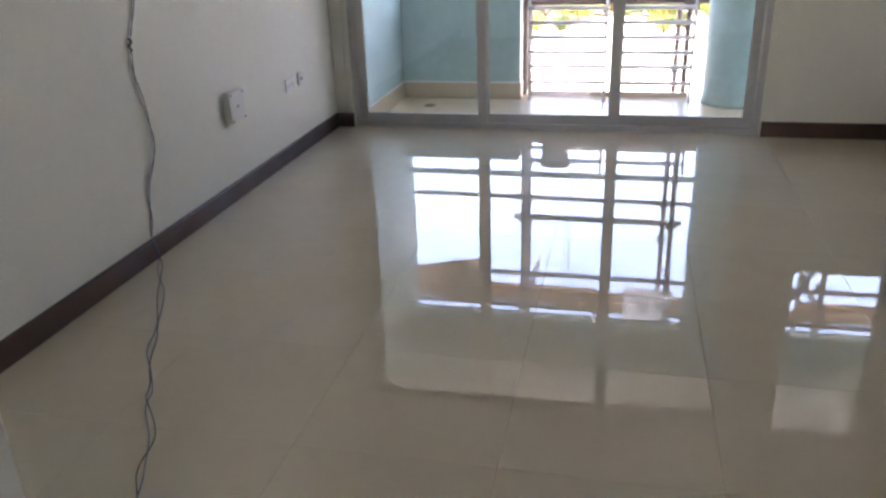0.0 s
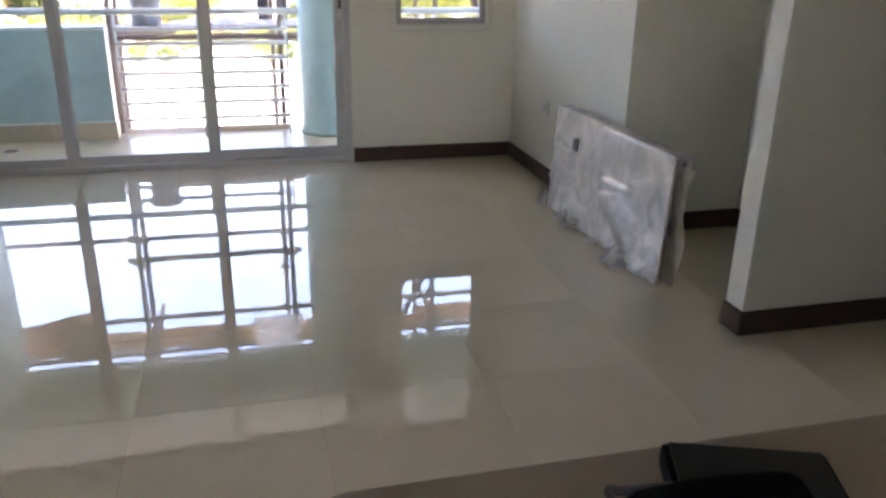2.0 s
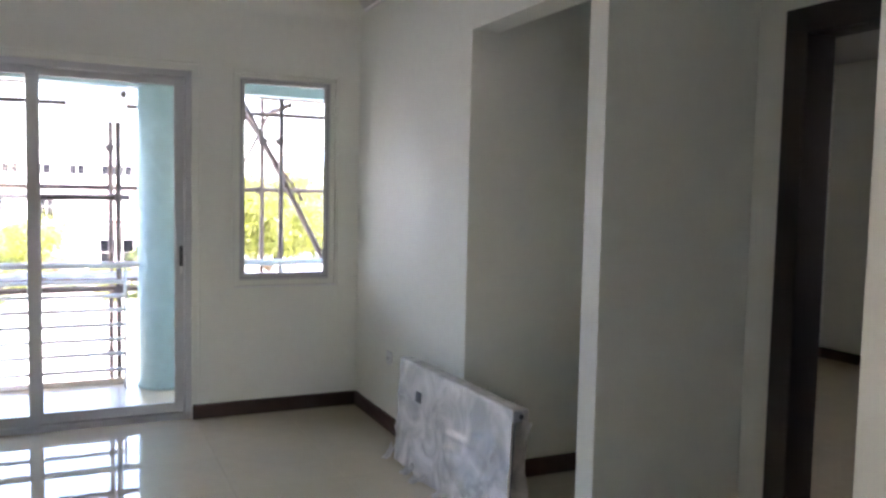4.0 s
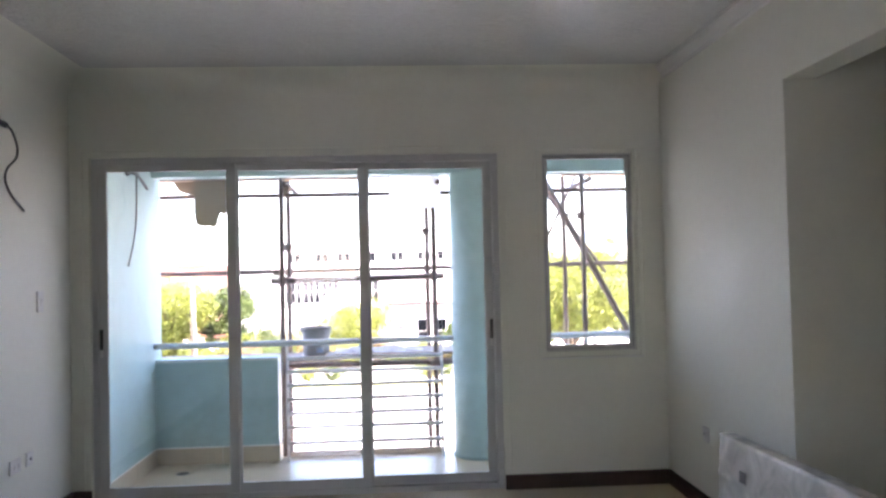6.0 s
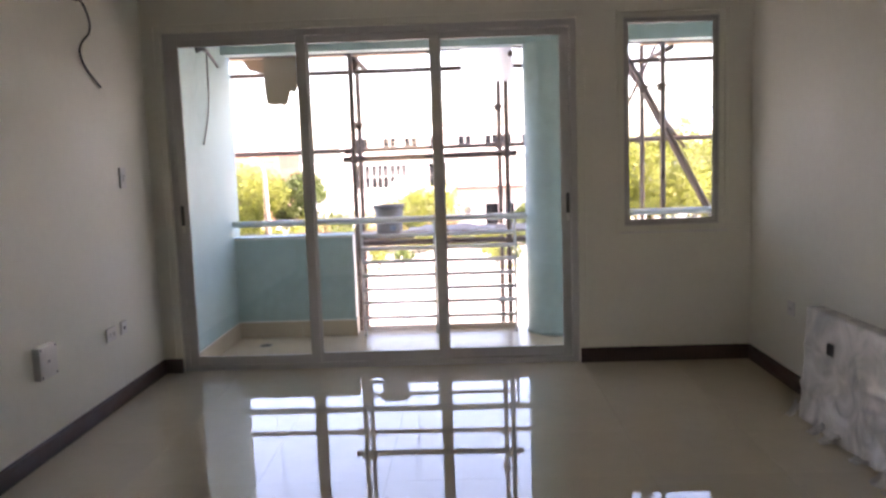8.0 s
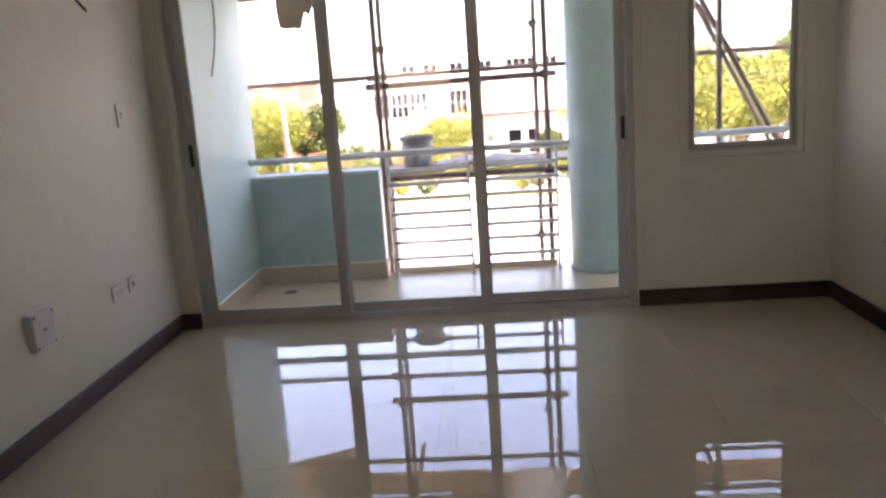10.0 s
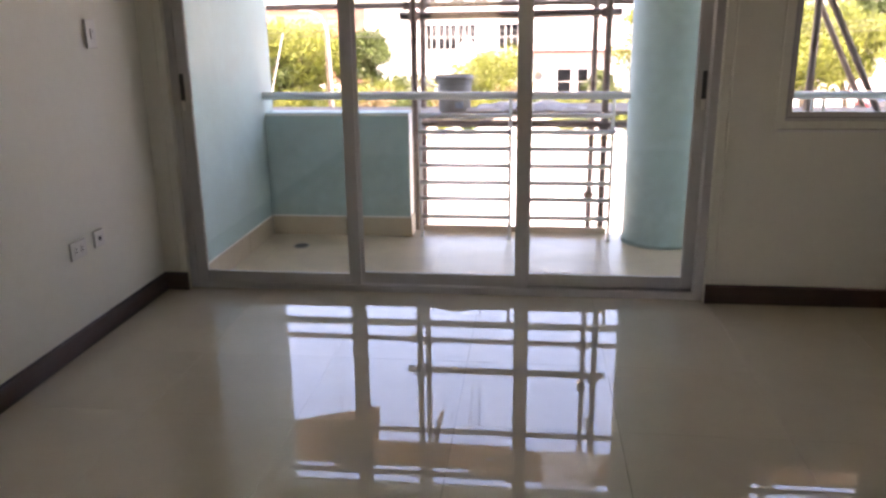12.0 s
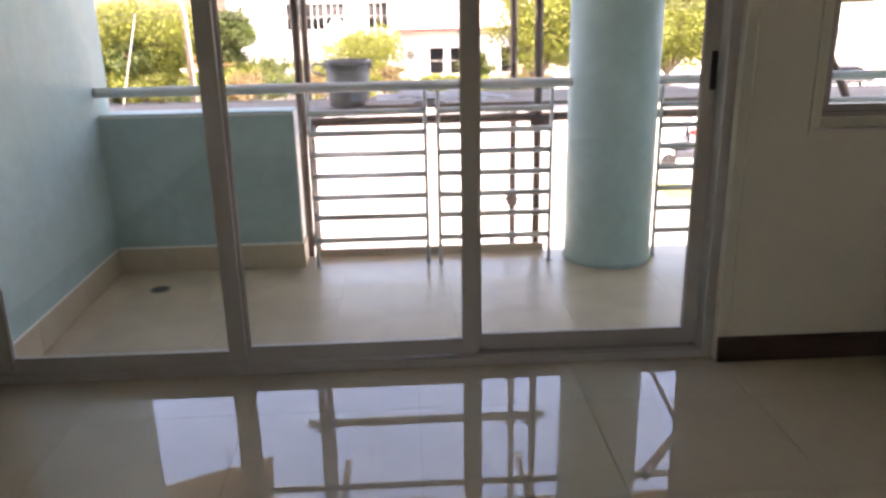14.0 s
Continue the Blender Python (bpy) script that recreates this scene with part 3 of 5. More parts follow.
# three long folds that cross the face
CREASES += [(0.13, 0.50, 0.03, 0.30, 0.020, 0.012), (0.53, 0.36, 0.20, 0.40, 0.018, 0.016), (0.02, 0.31, -0.28, 0.33, 0.016, 0.012),
            (-0.40, 0.52, -0.52, 0.36, 0.017, 0.015), (0.36, 0.54, 0.46, 0.42, 0.016, 0.014), (-0.02, 0.20, -0.30, 0.06, 0.022, 0.016)]


def fold_height(y, z):
    """How far the film stands off the table at a point of the face."""
    out = 0.0
    for y0, z0, y1, z1, up, wide in CREASES:
        dy, dz = y1 - y0, z1 - z0
        f = min(1.0, max(0.0, ((y - y0) * dy + (z - z0) * dz) / (dy * dy + dz * dz)))
        d = math.hypot(y - y0 - f * dy, z - z0 - f * dz)
        if d < wide * 3:
            out = max(out, up * math.exp(-d / wide) * (0.25 + 0.75 * math.sin(math.pi * (0.1 + 0.8 * f))))
    return out


def film_point(y, d):
    """A point of the wrap: y along the table, d round its girth from the foot at the back over the top to the foot in front."""
    loose = 0.010 * noise.noise(Vector((y * 4.0, d * 4.0, 3.0))) + 0.005 * noise.noise(Vector((y * 13.0, d * 13.0, 7.0)))
    if d < TZ:
        return Vector((DEEP + 0.004 + abs(loose) * 0.5, y, d))
    if d < TZ + DEEP:
        f = (d - TZ) / DEEP
        ridge = 0.006 * abs(noise.noise(Vector((y * 24, f * 3, 1)))) + 0.003 * abs(noise.noise(Vector((y * 60, f * 5, 2))))
        return Vector((DEEP + 0.004 - (DEEP + 0.008) * f, y, TZ + 0.004 + ridge))
    z = TZ - (d - TZ - DEEP)
    hole = min(1.0, max(0.0, (math.hypot(y - 0.325, z - TZ + 0.157) - 0.055) / 0.08))
    slack = min(1.0, max(0.15, (TZ - 0.10 - z) / 0.12)) * hole
    off = 0.002 + (fold_height(y, z) + max(0.0, loose) * 1.1) * slack
    if z < 0.16:
        flare = (0.16 - z) / 0.16
        off += 0.036 * flare * flare * max(0.0, 0.35 + noise.noise(Vector((y * 6.5, z * 9, 4))) + 0.3 * noise.noise(Vector((y * 14, z * 16, 9))))
    return Vector((-off, y, max(z, 0.005 + 0.03 * max(0.0, noise.noise(Vector((y * 8, 2, 1)))))))


NU, NV = 120, 104
bm = bmesh.new()
span_y, span_d = 2 * h + 0.03, 2 * TZ + DEEP
grid = [[bm.verts.new(film_point(-h - 0.018 + span_y * i / NU, span_d * j / NV)) for j in range(NV + 1)] for i in range(NU + 1)]
for i in range(NU):
    for j in range(NV):
        bm.faces.new((grid[i][j], grid[i + 1][j], grid[i + 1][j + 1], grid[i][j + 1]))
bm.transform(lean)
part("plastic_wrap", bm, WRAP, table, "crumpled clear plastic wrap", smooth=True)


def film_scrap(place, nu, nv):
    """A loose piece of the film from a function of (u, v)."""
    bm = bmesh.new()
    g = [[bm.verts.new(place(i / nu, j / nv)) for j in range(nv + 1)] for i in range(nu + 1)]
    for i in range(nu):
        for j in range(nv):
            bm.faces.new((g[i][j], g[i + 1][j], g[i + 1][j + 1], g[i][j + 1]))
    bm.transform(lean)
    part("wrap_scrap", bm, WRAP, table, smooth=True)


# film that hangs past the end of the fold, and over it
film_scrap(lambda u, v: Vector((DEEP - 0.004 + 0.012 * math.sin(v * 9 + u * 4) * u, -h + 0.03 - (0.075 + 0.02 * math.sin(v * 7)) * u, 0.006 + (TZ - 0.05) * v)), 8, 26)
film_scrap(lambda u, v: Vector((0.002 - 0.004 * abs(math.sin(v * 15)), -h + 0.015 - 0.024 * u * (1 + 0.5 * math.sin(v * 11)), 0.006 + (TZ - 0.07) * v)), 4, 26)
# bunched tails on the floor along the foot
for py, reach, tall, size in ((h + 0.025, 0.05, 0.085, 0.075), (0.33, 0.06, 0.06, 0.10), (0.20, 0.075, 0.055, 0.09), (-0.03, 0.05, 0.03, 0.10), (-0.27, 0.085, 0.09, 0.13), (-0.36, 0.10, 0.03, 0.10)):
    film_scrap(lambda u, v: Vector((-0.012 - reach * v - 0.02 * noise.noise(Vector((u * 4, v * 4, py * 9))), py + size * (u - 0.5) * (1 - 0.4 * v),
                                    0.006 + tall * (1 - v) ** 1.4 * (0.55 + 0.8 * abs(noise.noise(Vector((u * 5, v * 3, py * 7))))))), 12, 10)

# ---- sockets, switches and cables ----


def plate(name, label, category, at, wide, high, thick, wall="x+", kind_of="socket"):
    """A wall plate; wall says which way it faces."""
    x, y, z = at
    ob = thing(name, at, label, category)
    s = 1 if wall == "x+" else -1

    def slab(a, b, y0, y1, z0, z1, **kw):
        return block((x + s * a, x + s * b, y + y0, y + y1, z + z0, z + z1), **kw)
    part("plate", slab(0.0, thick, -wide / 2, wide / 2, -high / 2, high / 2, bevel=min(0.004, thick / 3)), WHITE_PLASTIC, ob)
    if kind_of == "socket":
        for dy in (-wide * 0.2, wide * 0.2):
            part("outlet", slab(thick, thick + 0.002, dy - 0.011, dy + 0.011, -0.017, 0.017, bevel=0.001), WHITE_PLASTIC, ob)
            for dz in (-0.006, 0.006):
                part("slot", slab(thick + 0.002, thick + 0.003, dy - 0.006, dy + 0.006, dz - 0.0018, dz + 0.0018), SOCKET_HOLE, ob, "dark contact slot")
    elif kind_of == "switch":
        part("rocker", slab(thick, thick + 0.006, -0.012, 0.012, -0.022, 0.022, bevel=0.003), WHITE_PLASTIC, ob)
        part("mark", slab(thick + 0.006, thick + 0.0068, -0.004, 0.004, 0.008, 0.013), DARK_PLASTIC, ob)
    elif kind_of == "jack":
        part("jack", slab(thick, thick + 0.003, -0.009, 0.009, -0.009, 0.009, bevel=0.001), DARK_PLASTIC, ob)
    elif kind_of == "box":
        part("emblem", slab(thick, thick + 0.0015, -0.012, 0.012, -0.007, 0.007, bevel=0.0005), LAMP_GREY, ob, "small grey oval mark")
        for dy in (-wide * 0.42, wide * 0.42):
            for dz in (-high * 0.42, high * 0.42):
                part("screw", slab(thick, thick + 0.002, dy - 0.005, dy + 0.005, dz - 0.005, dz + 0.005, bevel=0.0008), DARK_PLASTIC, ob)
        part("side_shell", slab(0.0, thick * 0.92, wide / 2, wide / 2 + 0.003, -high * 0.49, high * 0.49, bevel=0.001), LAMP_GREY, ob)
    return ob


plate("wall_switch", "white rocker switch on the plaster wall", "switch", (0, -0.441, 1.306), 0.075, 0.12, 0.012, kind_of="switch")
plate("wall_socket", "white double socket outlet above the baseboard", "socket", (0, -0.752, 0.435), 0.118, 0.075, 0.010)
plate("data_socket", "white data socket plate above the baseboard", "socket", (0, -0.59, 0.44), 0.075, 0.075, 0.012, kind_of="jack")
plate("breaker_box", "white surface-mounted plastic panel box on the wall", "panel box", (0, -1.475, 0.470), 0.155, 0.155, 0.035, kind_of="box")
plate("wall_socket", "small white socket outlet on the wall near the folded table", "socket", (W, -0.65, 0.453), 0.082, 0.082, 0.010, wall="x-")


def wall_cable(at, line, label):
    ob = thing("wall_cable", at, label, "cable")
    x, y, z = at
    part("conduit", lathe([(0.032, 0), (0.032, 0.018), (0.026, 0.024)], at, 16, axis="x"), DARK_PLASTIC, ob, "dark round conduit stub")
    part("plug", tube([(x + 0.02, y, z), (x + 0.05, y + 0.03, z - 0.004), (x + 0.055, y + 0.09, z - 0.012)], 0.016, 10), DARK_PLASTIC, ob)
    part("cable", tube(glide(line, 8), 0.0065, 8), WIRE_BLACK, ob, smooth=True)
    return ob


wall_cable((0, -1.02, 2.25), [(0.055, -0.94, 2.238), (0.06, -0.88, 2.22), (0.05, -0.80, 2.15), (0.03, -0.77, 2.09), (0.02, -0.84, 2.03), (0.015, -0.86, 1.97), (0.012, -0.80, 1.90), (0.01, -0.64, 1.815)],
           "dark loose cable hanging from a conduit in the wall")
wall_cable((0, 1.07, 2.25), [(0.05, 1.16, 2.24), (0.045, 1.17, 2.17), (0.03, 1.21, 2.0), (0.02, 1.22, 1.85), (0.015, 1.16, 1.68), (0.012, 1.06, 1.52)],
           "dark loose cable hanging on the balcony wall")
part("cable_end", tube([(0.05, 1.16, 2.24), (0.05, 1.30, 2.20), (0.05, 1.42, 2.15)], 0.012, 8), DARK_PLASTIC, bpy.data.objects["wall_cable.001"])

# twisted pair of wires down the wall and out over the floor
hang = thing("loose_wires", (0.02, -2.3, 0), "thin twisted pair of wires trailing down the wall and floor", "cable")
WALL_RUN = [(-2.20, 2.7), (-2.15, 2.1), (-2.19, 1.6), (-2.16, 1.25), (-2.17, 1.05), (-2.24, 0.885), (-2.25, 0.76), (-2.22, 0.63), (-2.20, 0.50), (-2.215, 0.42), (-2.295, 0.31), (-2.31, 0.19), (-2.33, 0.11)]
FLOOR_RUN = [(0.035, -2.345), (0.12, -2.49), (0.21, -2.63), (0.36, -2.91), (0.43, -3.07), (0.54, -3.24), (0.585, -3.335), (0.69, -3.48), (0.735, -3.604), (0.79, -3.711), (0.9, -3.93), (0.95, -4.2)]
SPINE = glide([(0.006, y, z) for y, z in WALL_RUN] + [(0.022, -2.338, 0.05)] + [(x, y, 0.004) for x, y in FLOOR_RUN], 7)
for k, mat in enumerate((WIRE_BLACK, WIRE_BLUE)):
    line = []
    for i, p in enumerate(SPINE):
        s = 1 if k else -1
        on_wall = p.z > 0.06
        w = s * 0.017 * math.sin(i * 0.29 + 0.4) * (0.55 + 0.5 * noise.noise(Vector((0, 0, i * 0.11))))
        if abs(p.z - 0.885) < 0.03:
            w *= 0.15
        line.append(p + (Vector((0.002 * k, w, 0)) if on_wall else Vector((w * 0.8, w * 0.55, 0.0015 * k))))
    part("wire", tube(line, 0.0019, 6), mat, hang, "blue wire" if k else "black wire", smooth=True)
part("knot", tube(glide([(0.008, -2.25, 0.91), (0.012, -2.238, 0.895), (0.006, -2.25, 0.88), (0.011, -2.24, 0.86)], 4), 0.005, 6), WIRE_BLACK, hang)

# lamp holder without bulb in the middle of the ceiling
lamp = thing("lamp_holder", (1.867, -1.84, TOP), "grey ceiling lamp holder with no bulb", "lamp holder")
part("rose", lathe([(0.064, 0), (0.064, -0.006), (0.052, -0.014), (0.028, -0.020)], (1.867, -1.84, TOP), 28), LAMP_GREY, lamp, smooth=True)
part("socket", lathe([(0.024, -0.020), (0.025, -0.042), (0.020, -0.050)], (1.867, -1.84, TOP), 20), LAMP_GREY, lamp, smooth=True)

# ---- balcony ----
BZ = -0.17
structure("balcony_slab", block((-TH, 8.7, TH, 1.93, BZ - 0.16, BZ - 0.008)), BALCONY_GROUT, "concrete balcony slab under cream tiles", "balcony floor")
structure("wall_balcony", block((-TH, 0, TH, 1.93, BZ, 2.62)), BLUE, "pale blue rendered side wall of the balcony", "wall")
structure("wall_facade", block((0, DX0, TH, TH + 0.01, BZ, 2.62), (DX0, DX1, TH, TH + 0.01, DZ, 2.62), (DX0, DX1, 0.143, TH + 0.01, BZ, -0.002), (DX1, WX0, TH, TH + 0.01, BZ, 2.62),
                               (WX0, WX1, TH, TH + 0.01, BZ, WZ0), (WX0, WX1, TH, TH + 0.01, WZ1, 2.62), (WX1, 4.48, TH, TH + 0.01, BZ, 2.62)), BLUE,
          "pale blue rendered outer face of the window wall", "wall")
# unseen wall, added to keep eastern sky light off the left balcony wall
structure("wall_balcony_end", block((4.5, 4.62, 0.33, 1.9, BZ, 2.60)), BLUE, "unseen pale blue end wall added to block light from the east", "wall")
structure("balcony_ceiling", block((0, 8.7, TH + 0.01, 1.68, 2.60, 2.74)), SOFFIT, "cream painted balcony ceiling", "ceiling")
structure("beam", block((0, 8.7, 1.68, 1.84, 2.276, 2.74)), BLUE, "pale blue beam over the balcony edge", "beam")
parapet = thing("parapet", (0.5, 1.82, BZ), "low pale blue parapet wall with tiled foot", "parapet")
part("body", block((0, 1.03, 1.745, 1.9, BZ, 0.722), bevel=0.004), BLUE, parapet)
# white on the parapet's top edge and end stands in for bright light there
part("coping", block((0, 1.034, 1.742, 1.903, 0.700, 0.713), bevel=0.003), WHITE_EDGE, parapet, "top edge coloured white for the light on it")
part("joint_line", block((0.012, 1.035, 1.733, 1.745, -0.030, -0.021)), WHITE_EDGE, parapet, "white line above the skirting tiles")
part("end_face", block((1.03, 1.036, 1.75, 1.895, -0.021, 0.700)), WHITE_EDGE, parapet, "end face coloured white for the light on it")
for x in (0.0, 0.55):
    part("skirting_tile", block((x + 0.012, min(x + 0.558, 1.037), 1.73, 1.745, BZ + 0.001, -0.030), bevel=0.002), SKIRT_TILE, parapet)
part("skirting_tile", block((1.03, 1.044, 1.731, 1.9, BZ + 0.001, -0.030), bevel=0.002), SKIRT_TILE, parapet)
skirt = thing("balcony_skirting", (0, 0.9, BZ), "beige tile skirting along the balcony wall", "skirting", kind="structure")
for y in (0.16, 0.69, 1.22):
    part("skirting_tile", block((0, 0.012, y + 0.002, min(y + 0.528, 1.73), BZ + 0.001, -0.030), bevel=0.002), SKIRT_TILE, skirt)
part("joint_line", block((0, 0.006, 0.16, 1.73, -0.030, -0.023)), WHITE_EDGE, skirt, "white line above the skirting tiles")

col = thing("column", (2.785, 1.765, BZ), "round pale blue rendered column on the balcony edge", "column")
part("shaft", lathe([(0.252, 0.0), (0.247, 0.03), (0.245, 0.06), (0.245, 2.446)], (2.785, 1.765, BZ), 48), BLUE, col, smooth=True)

drain = thing("floor_drain", (0.302, 1.44, BZ), "small dark floor drain in the balcony tiles", "drain")
part("grate", lathe([(0.045, 0.0), (0.045, 0.004), (0.036, 0.005)], (0.302, 1.44, BZ), 20), DARK_PLASTIC, drain)
part("rim", lathe([(0.056, 0.0), (0.056, 0.003), (0.047, 0.0035)], (0.302, 1.44, BZ), 24), GALVANISED, drain)

RY = 1.73
rail = thing("balcony_railing", (1.8, RY, BZ), "white painted steel balcony railing with horizontal bars", "railing")
part("handrail", tube([(0.0, RY, 0.841), (4.5, RY, 0.841)], 0.027, 14), RAIL, rail, smooth=True)
HEIGHTS = [0.705, 0.592, 0.476, 0.356, 0.235, 0.118, -0.015]
for x0, x1 in ((1.115, 1.745), (1.815, 2.44), (3.05, 3.72), (3.79, 4.45)):
    for x in (x0, x1):
        part("post", tube([(x, RY, BZ + 0.001), (x, RY, 0.82)], 0.011, 8), RAIL, rail, smooth=True)
    for z in HEIGHTS:
        part("bar", tube([(x0, RY, z), (x1, RY, z)], 0.0165, 10), BAR, rail, smooth=True)
for x in (1.115, 1.745, 1.815, 2.44, 3.05, 3.72):
    part("foot", block((x - 0.016, x + 0.016, RY - 0.016, RY + 0.016, BZ, BZ + 0.006), bevel=0.001), RAIL, rail)

# ---- scaffold outside ----
SY, SB = 1.985, 2.80
GZ = -4.2
scaf = thing("scaffold", (1.7, 2.4, GZ), "rusty steel pipe scaffold tied with couplers", "scaffold")


LOW = Vector((0.01, 0, -0.022))


def pipe(a, b, r=0.024, mat=None, wob=0.004):
    a, b = Vector(a) + LOW, Vector(b) + LOW
    n = max(2, int((b - a).length / 0.5))
    pts = [a.lerp(b, i / n) + wob * noise.noise_vector(a.lerp(b, i / n) * 1.3) for i in range(n + 1)]
    return part("pipe", tube(pts, r, 10), mat or STEEL, scaf, smooth=True)


def coupler(x, y, z):
    x, z = x + LOW.x, z + LOW.z
    bm = block((x - 0.036, x + 0.036, y - 0.03, y + 0.03, z - 0.034, z + 0.034), bevel=0.008)
    tube([(x - 0.055, y - 0.02, z + 0.01), (x + 0.055, y - 0.02, z + 0.012)], 0.008, 6, bm)
    part("coupler", bm, STEEL, scaf, "rusty swivel coupler")


for x, y in ((1.035, SY - 0.03), (2.39, SY), (3.755, SY), (-1.0, SY), (5.2, SY), (0.985, SB), (2.36, SB), (3.755, SB), (-1.0, SB), (5.2, SB)):
    pipe((x, y, GZ - 0.58), (x + 0.01, y, 5.2))
pipe((-2.0, 2.88, 1.47), (6.2, 2.88, 1.50))
pipe((0.93, SY + 0.07, 1.395), (2.49, SY + 0.09, 1.405), 0.027)
pipe((-2.0, 2.53, 2.205), (6.2, 2.53, 2.22))
pipe((-2.0, SY + 0.03, 2.325), (6.2, SY + 0.03, 2.33))
pipe((-2.0, SY + 0.05, 0.635), (6.2, SY + 0.05, 0.63), 0.026)
pipe((-2.0, SB + 0.05, 0.645), (6.2, SB + 0.05, 0.645))
pipe((-2.0, SY + 0.05, -1.3), (6.2, SY + 0.05, -1.3))
for x in (1.06, 2.41, 3.78):
    for z in (0.60, 2.25, -1.3):
        pipe((x + 0.03, SY - 0.12, z), (x + 0.03, SB + 0.14, z))
pipe((3.37, SY + 0.11, 2.42), (4.40, SY + 0.11, 0.48), 0.023)
pipe((3.49, SB + 0.12, 2.54), (4.63, SB + 0.12, 0.40), 0.023)
pipe((3.30, SB - 0.05, 1.20), (3.97, SB - 0.05, 2.55), 0.016)
pipe((3.32, SB + 0.09, 2.62), (4.2, SB + 0.09, 1.4), 0.018)
for x, y, z in ((1.035, SY + 0.02, 1.395), (2.39, SY + 0.04, 1.405), (3.755, SY + 0.02, 1.93), (1.035, SY, 2.325), (3.755, SY + 0.02, 2.33), (2.39, SY, 0.62), (0.985, SB + 0.04, 1.475), (2.36, SB + 0.04, 1.485),
                (3.755, SB + 0.04, 1.49), (2.36, SB, 1.85), (3.62, SY + 0.12, 1.93), (0.86, 2.88, 1.475), (0.985, SB, 1.72), (2.36, SB, 0.64), (0.985, SB, 0.64), (1.035, SY, -0.06), (2.36, SB, -0.06), (1.75, SY + 0.03, 2.325)):
    coupler(x, y, z)

for z, rows_y, label in ((0.632, (2.10, 2.33, 2.56), "weathered pine scaffold planks of the lower deck"), (2.335, (2.21, 2.395), "pale pine scaffold planks of the upper deck")):
    deck = thing("scaffold_deck", (2.1, 2.4, z), label, "planks", "scaffold decks")
    wide = 0.215 if len(rows_y) == 3 else 0.18
    for k, y in enumerate(rows_y):
        for x0, x1 in ((-1.9, 1.55 + 0.2 * k), (1.40 + 0.2 * k, 3.72 - 0.1 * k), (3.60 + 0.1 * k, 5.6)):
            lift = 0.038 if x0 in (1.40 + 0.2 * k,) else 0.0
            part("plank", block((x0, x1, y, y + wide, z - 0.004 * k + lift, z + (0.024 if len(rows_y) == 3 else 0.034) - 0.004 * k + lift), bevel=0.004), OLD_PLANK if len(rows_y) == 3 else PLANK, deck)
plank_l = thing("toe_board", (1.8, 1.98, BZ), "rough pine board standing behind the railing foot", "board")
part("board", block((1.11, 2.44, 1.90, 1.928, BZ + 0.0, BZ + 0.045), bevel=0.004), TOE_PLANK, plank_l)

# cement bucket on the deck
bk = thing("bucket", (1.298, 2.37, 0.668), "grey cement-stained plastic bucket on the scaffold deck", "bucket")
at = (1.298, 2.37, 0.666)
part("body", lathe([(0.117, 0), (0.121, 0.004), (0.134, 0.262), (0.129, 0.262), (0.114, 0.02)], at, 32), BUCKET, bk, smooth=True)
part("rim", lathe([(0.133, 0.248), (0.142, 0.250), (0.143, 0.268), (0.130, 0.270), (0.130, 0.260)], at, 32, hollow=True), BUCKET, bk, smooth=True)
part("band", lathe([(0.130, 0.206), (0.134, 0.207), (0.135, 0.214), (0.131, 0.215)], at, 32, hollow=True), BUCKET, bk, smooth=True)
part("filling", lathe([(0.02, 0.10), (0.119, 0.095), (0.119, 0.085)], at, 24), CARD, bk, "dried mortar inside")
for dx in (-0.138, 0.138):
    part("lug", block((at[0] + dx - 0.012, at[0] + dx + 0.012, 2.352, 2.388, 0.886, 0.926), bevel=0.004), BUCKET, bk)
part("handle", tube(glide([(1.152, 2.37, 0.908), (1.10, 2.33, 0.922), (1.082, 2.29, 0.905), (1.11, 2.265, 0.872), (1.165, 2.262, 0.855)], 6), 0.007, 6), GALVANISED, bk, smooth=True)
part("label_patch", block((1.315, 1.372, 2.247, 2.256, 0.70, 0.745), bevel=0.001), LABEL_BLUE, bk, "faded blue label")


def cloth(name, nx, ny, place, mat, parent, label=""):
    """A sheet of cloth, card or film from a function of (u, v)."""
    bm = bmesh.new()
    g = [[bm.verts.new(place(i / nx, j / ny)) for j in range(ny + 1)] for i in range(nx + 1)]
    for i in range(nx):
        for j in range(ny):
            bm.faces.new((g[i][j], g[i + 1][j], g[i + 1][j + 1], g[i][j + 1]))
    extra = bmesh.ops.solidify(bm, geom=bm.faces[:], thickness=0.003)
    return part(name, bm, mat, parent, label, smooth=True)


tarp = thing("tarpaulin", (1.95, 2.4, 0.70), "crumpled grey tarpaulin lying on the scaffold deck", "tarpaulin")
cloth("sheet", 34, 18, lambda u, v: Vector((1.46 + 1.05 * u, 2.1 + 0.62 * v + 0.03 * math.sin(u * 5), 0.67 + 0.075 * abs(noise.noise(Vector((u * 4, v * 3, 0.4)))) * math.sin(math.pi * min(1, max(0, u * 1.1))) + 0.03 * abs(noise.noise(Vector((u * 11, v * 9, 2)))))), TARP, tarp)
card = thing("cardboard_sheet", (0.2, 2.55, 2.2), "torn brown cardboard hanging from the scaffold pipe", "cardboard")


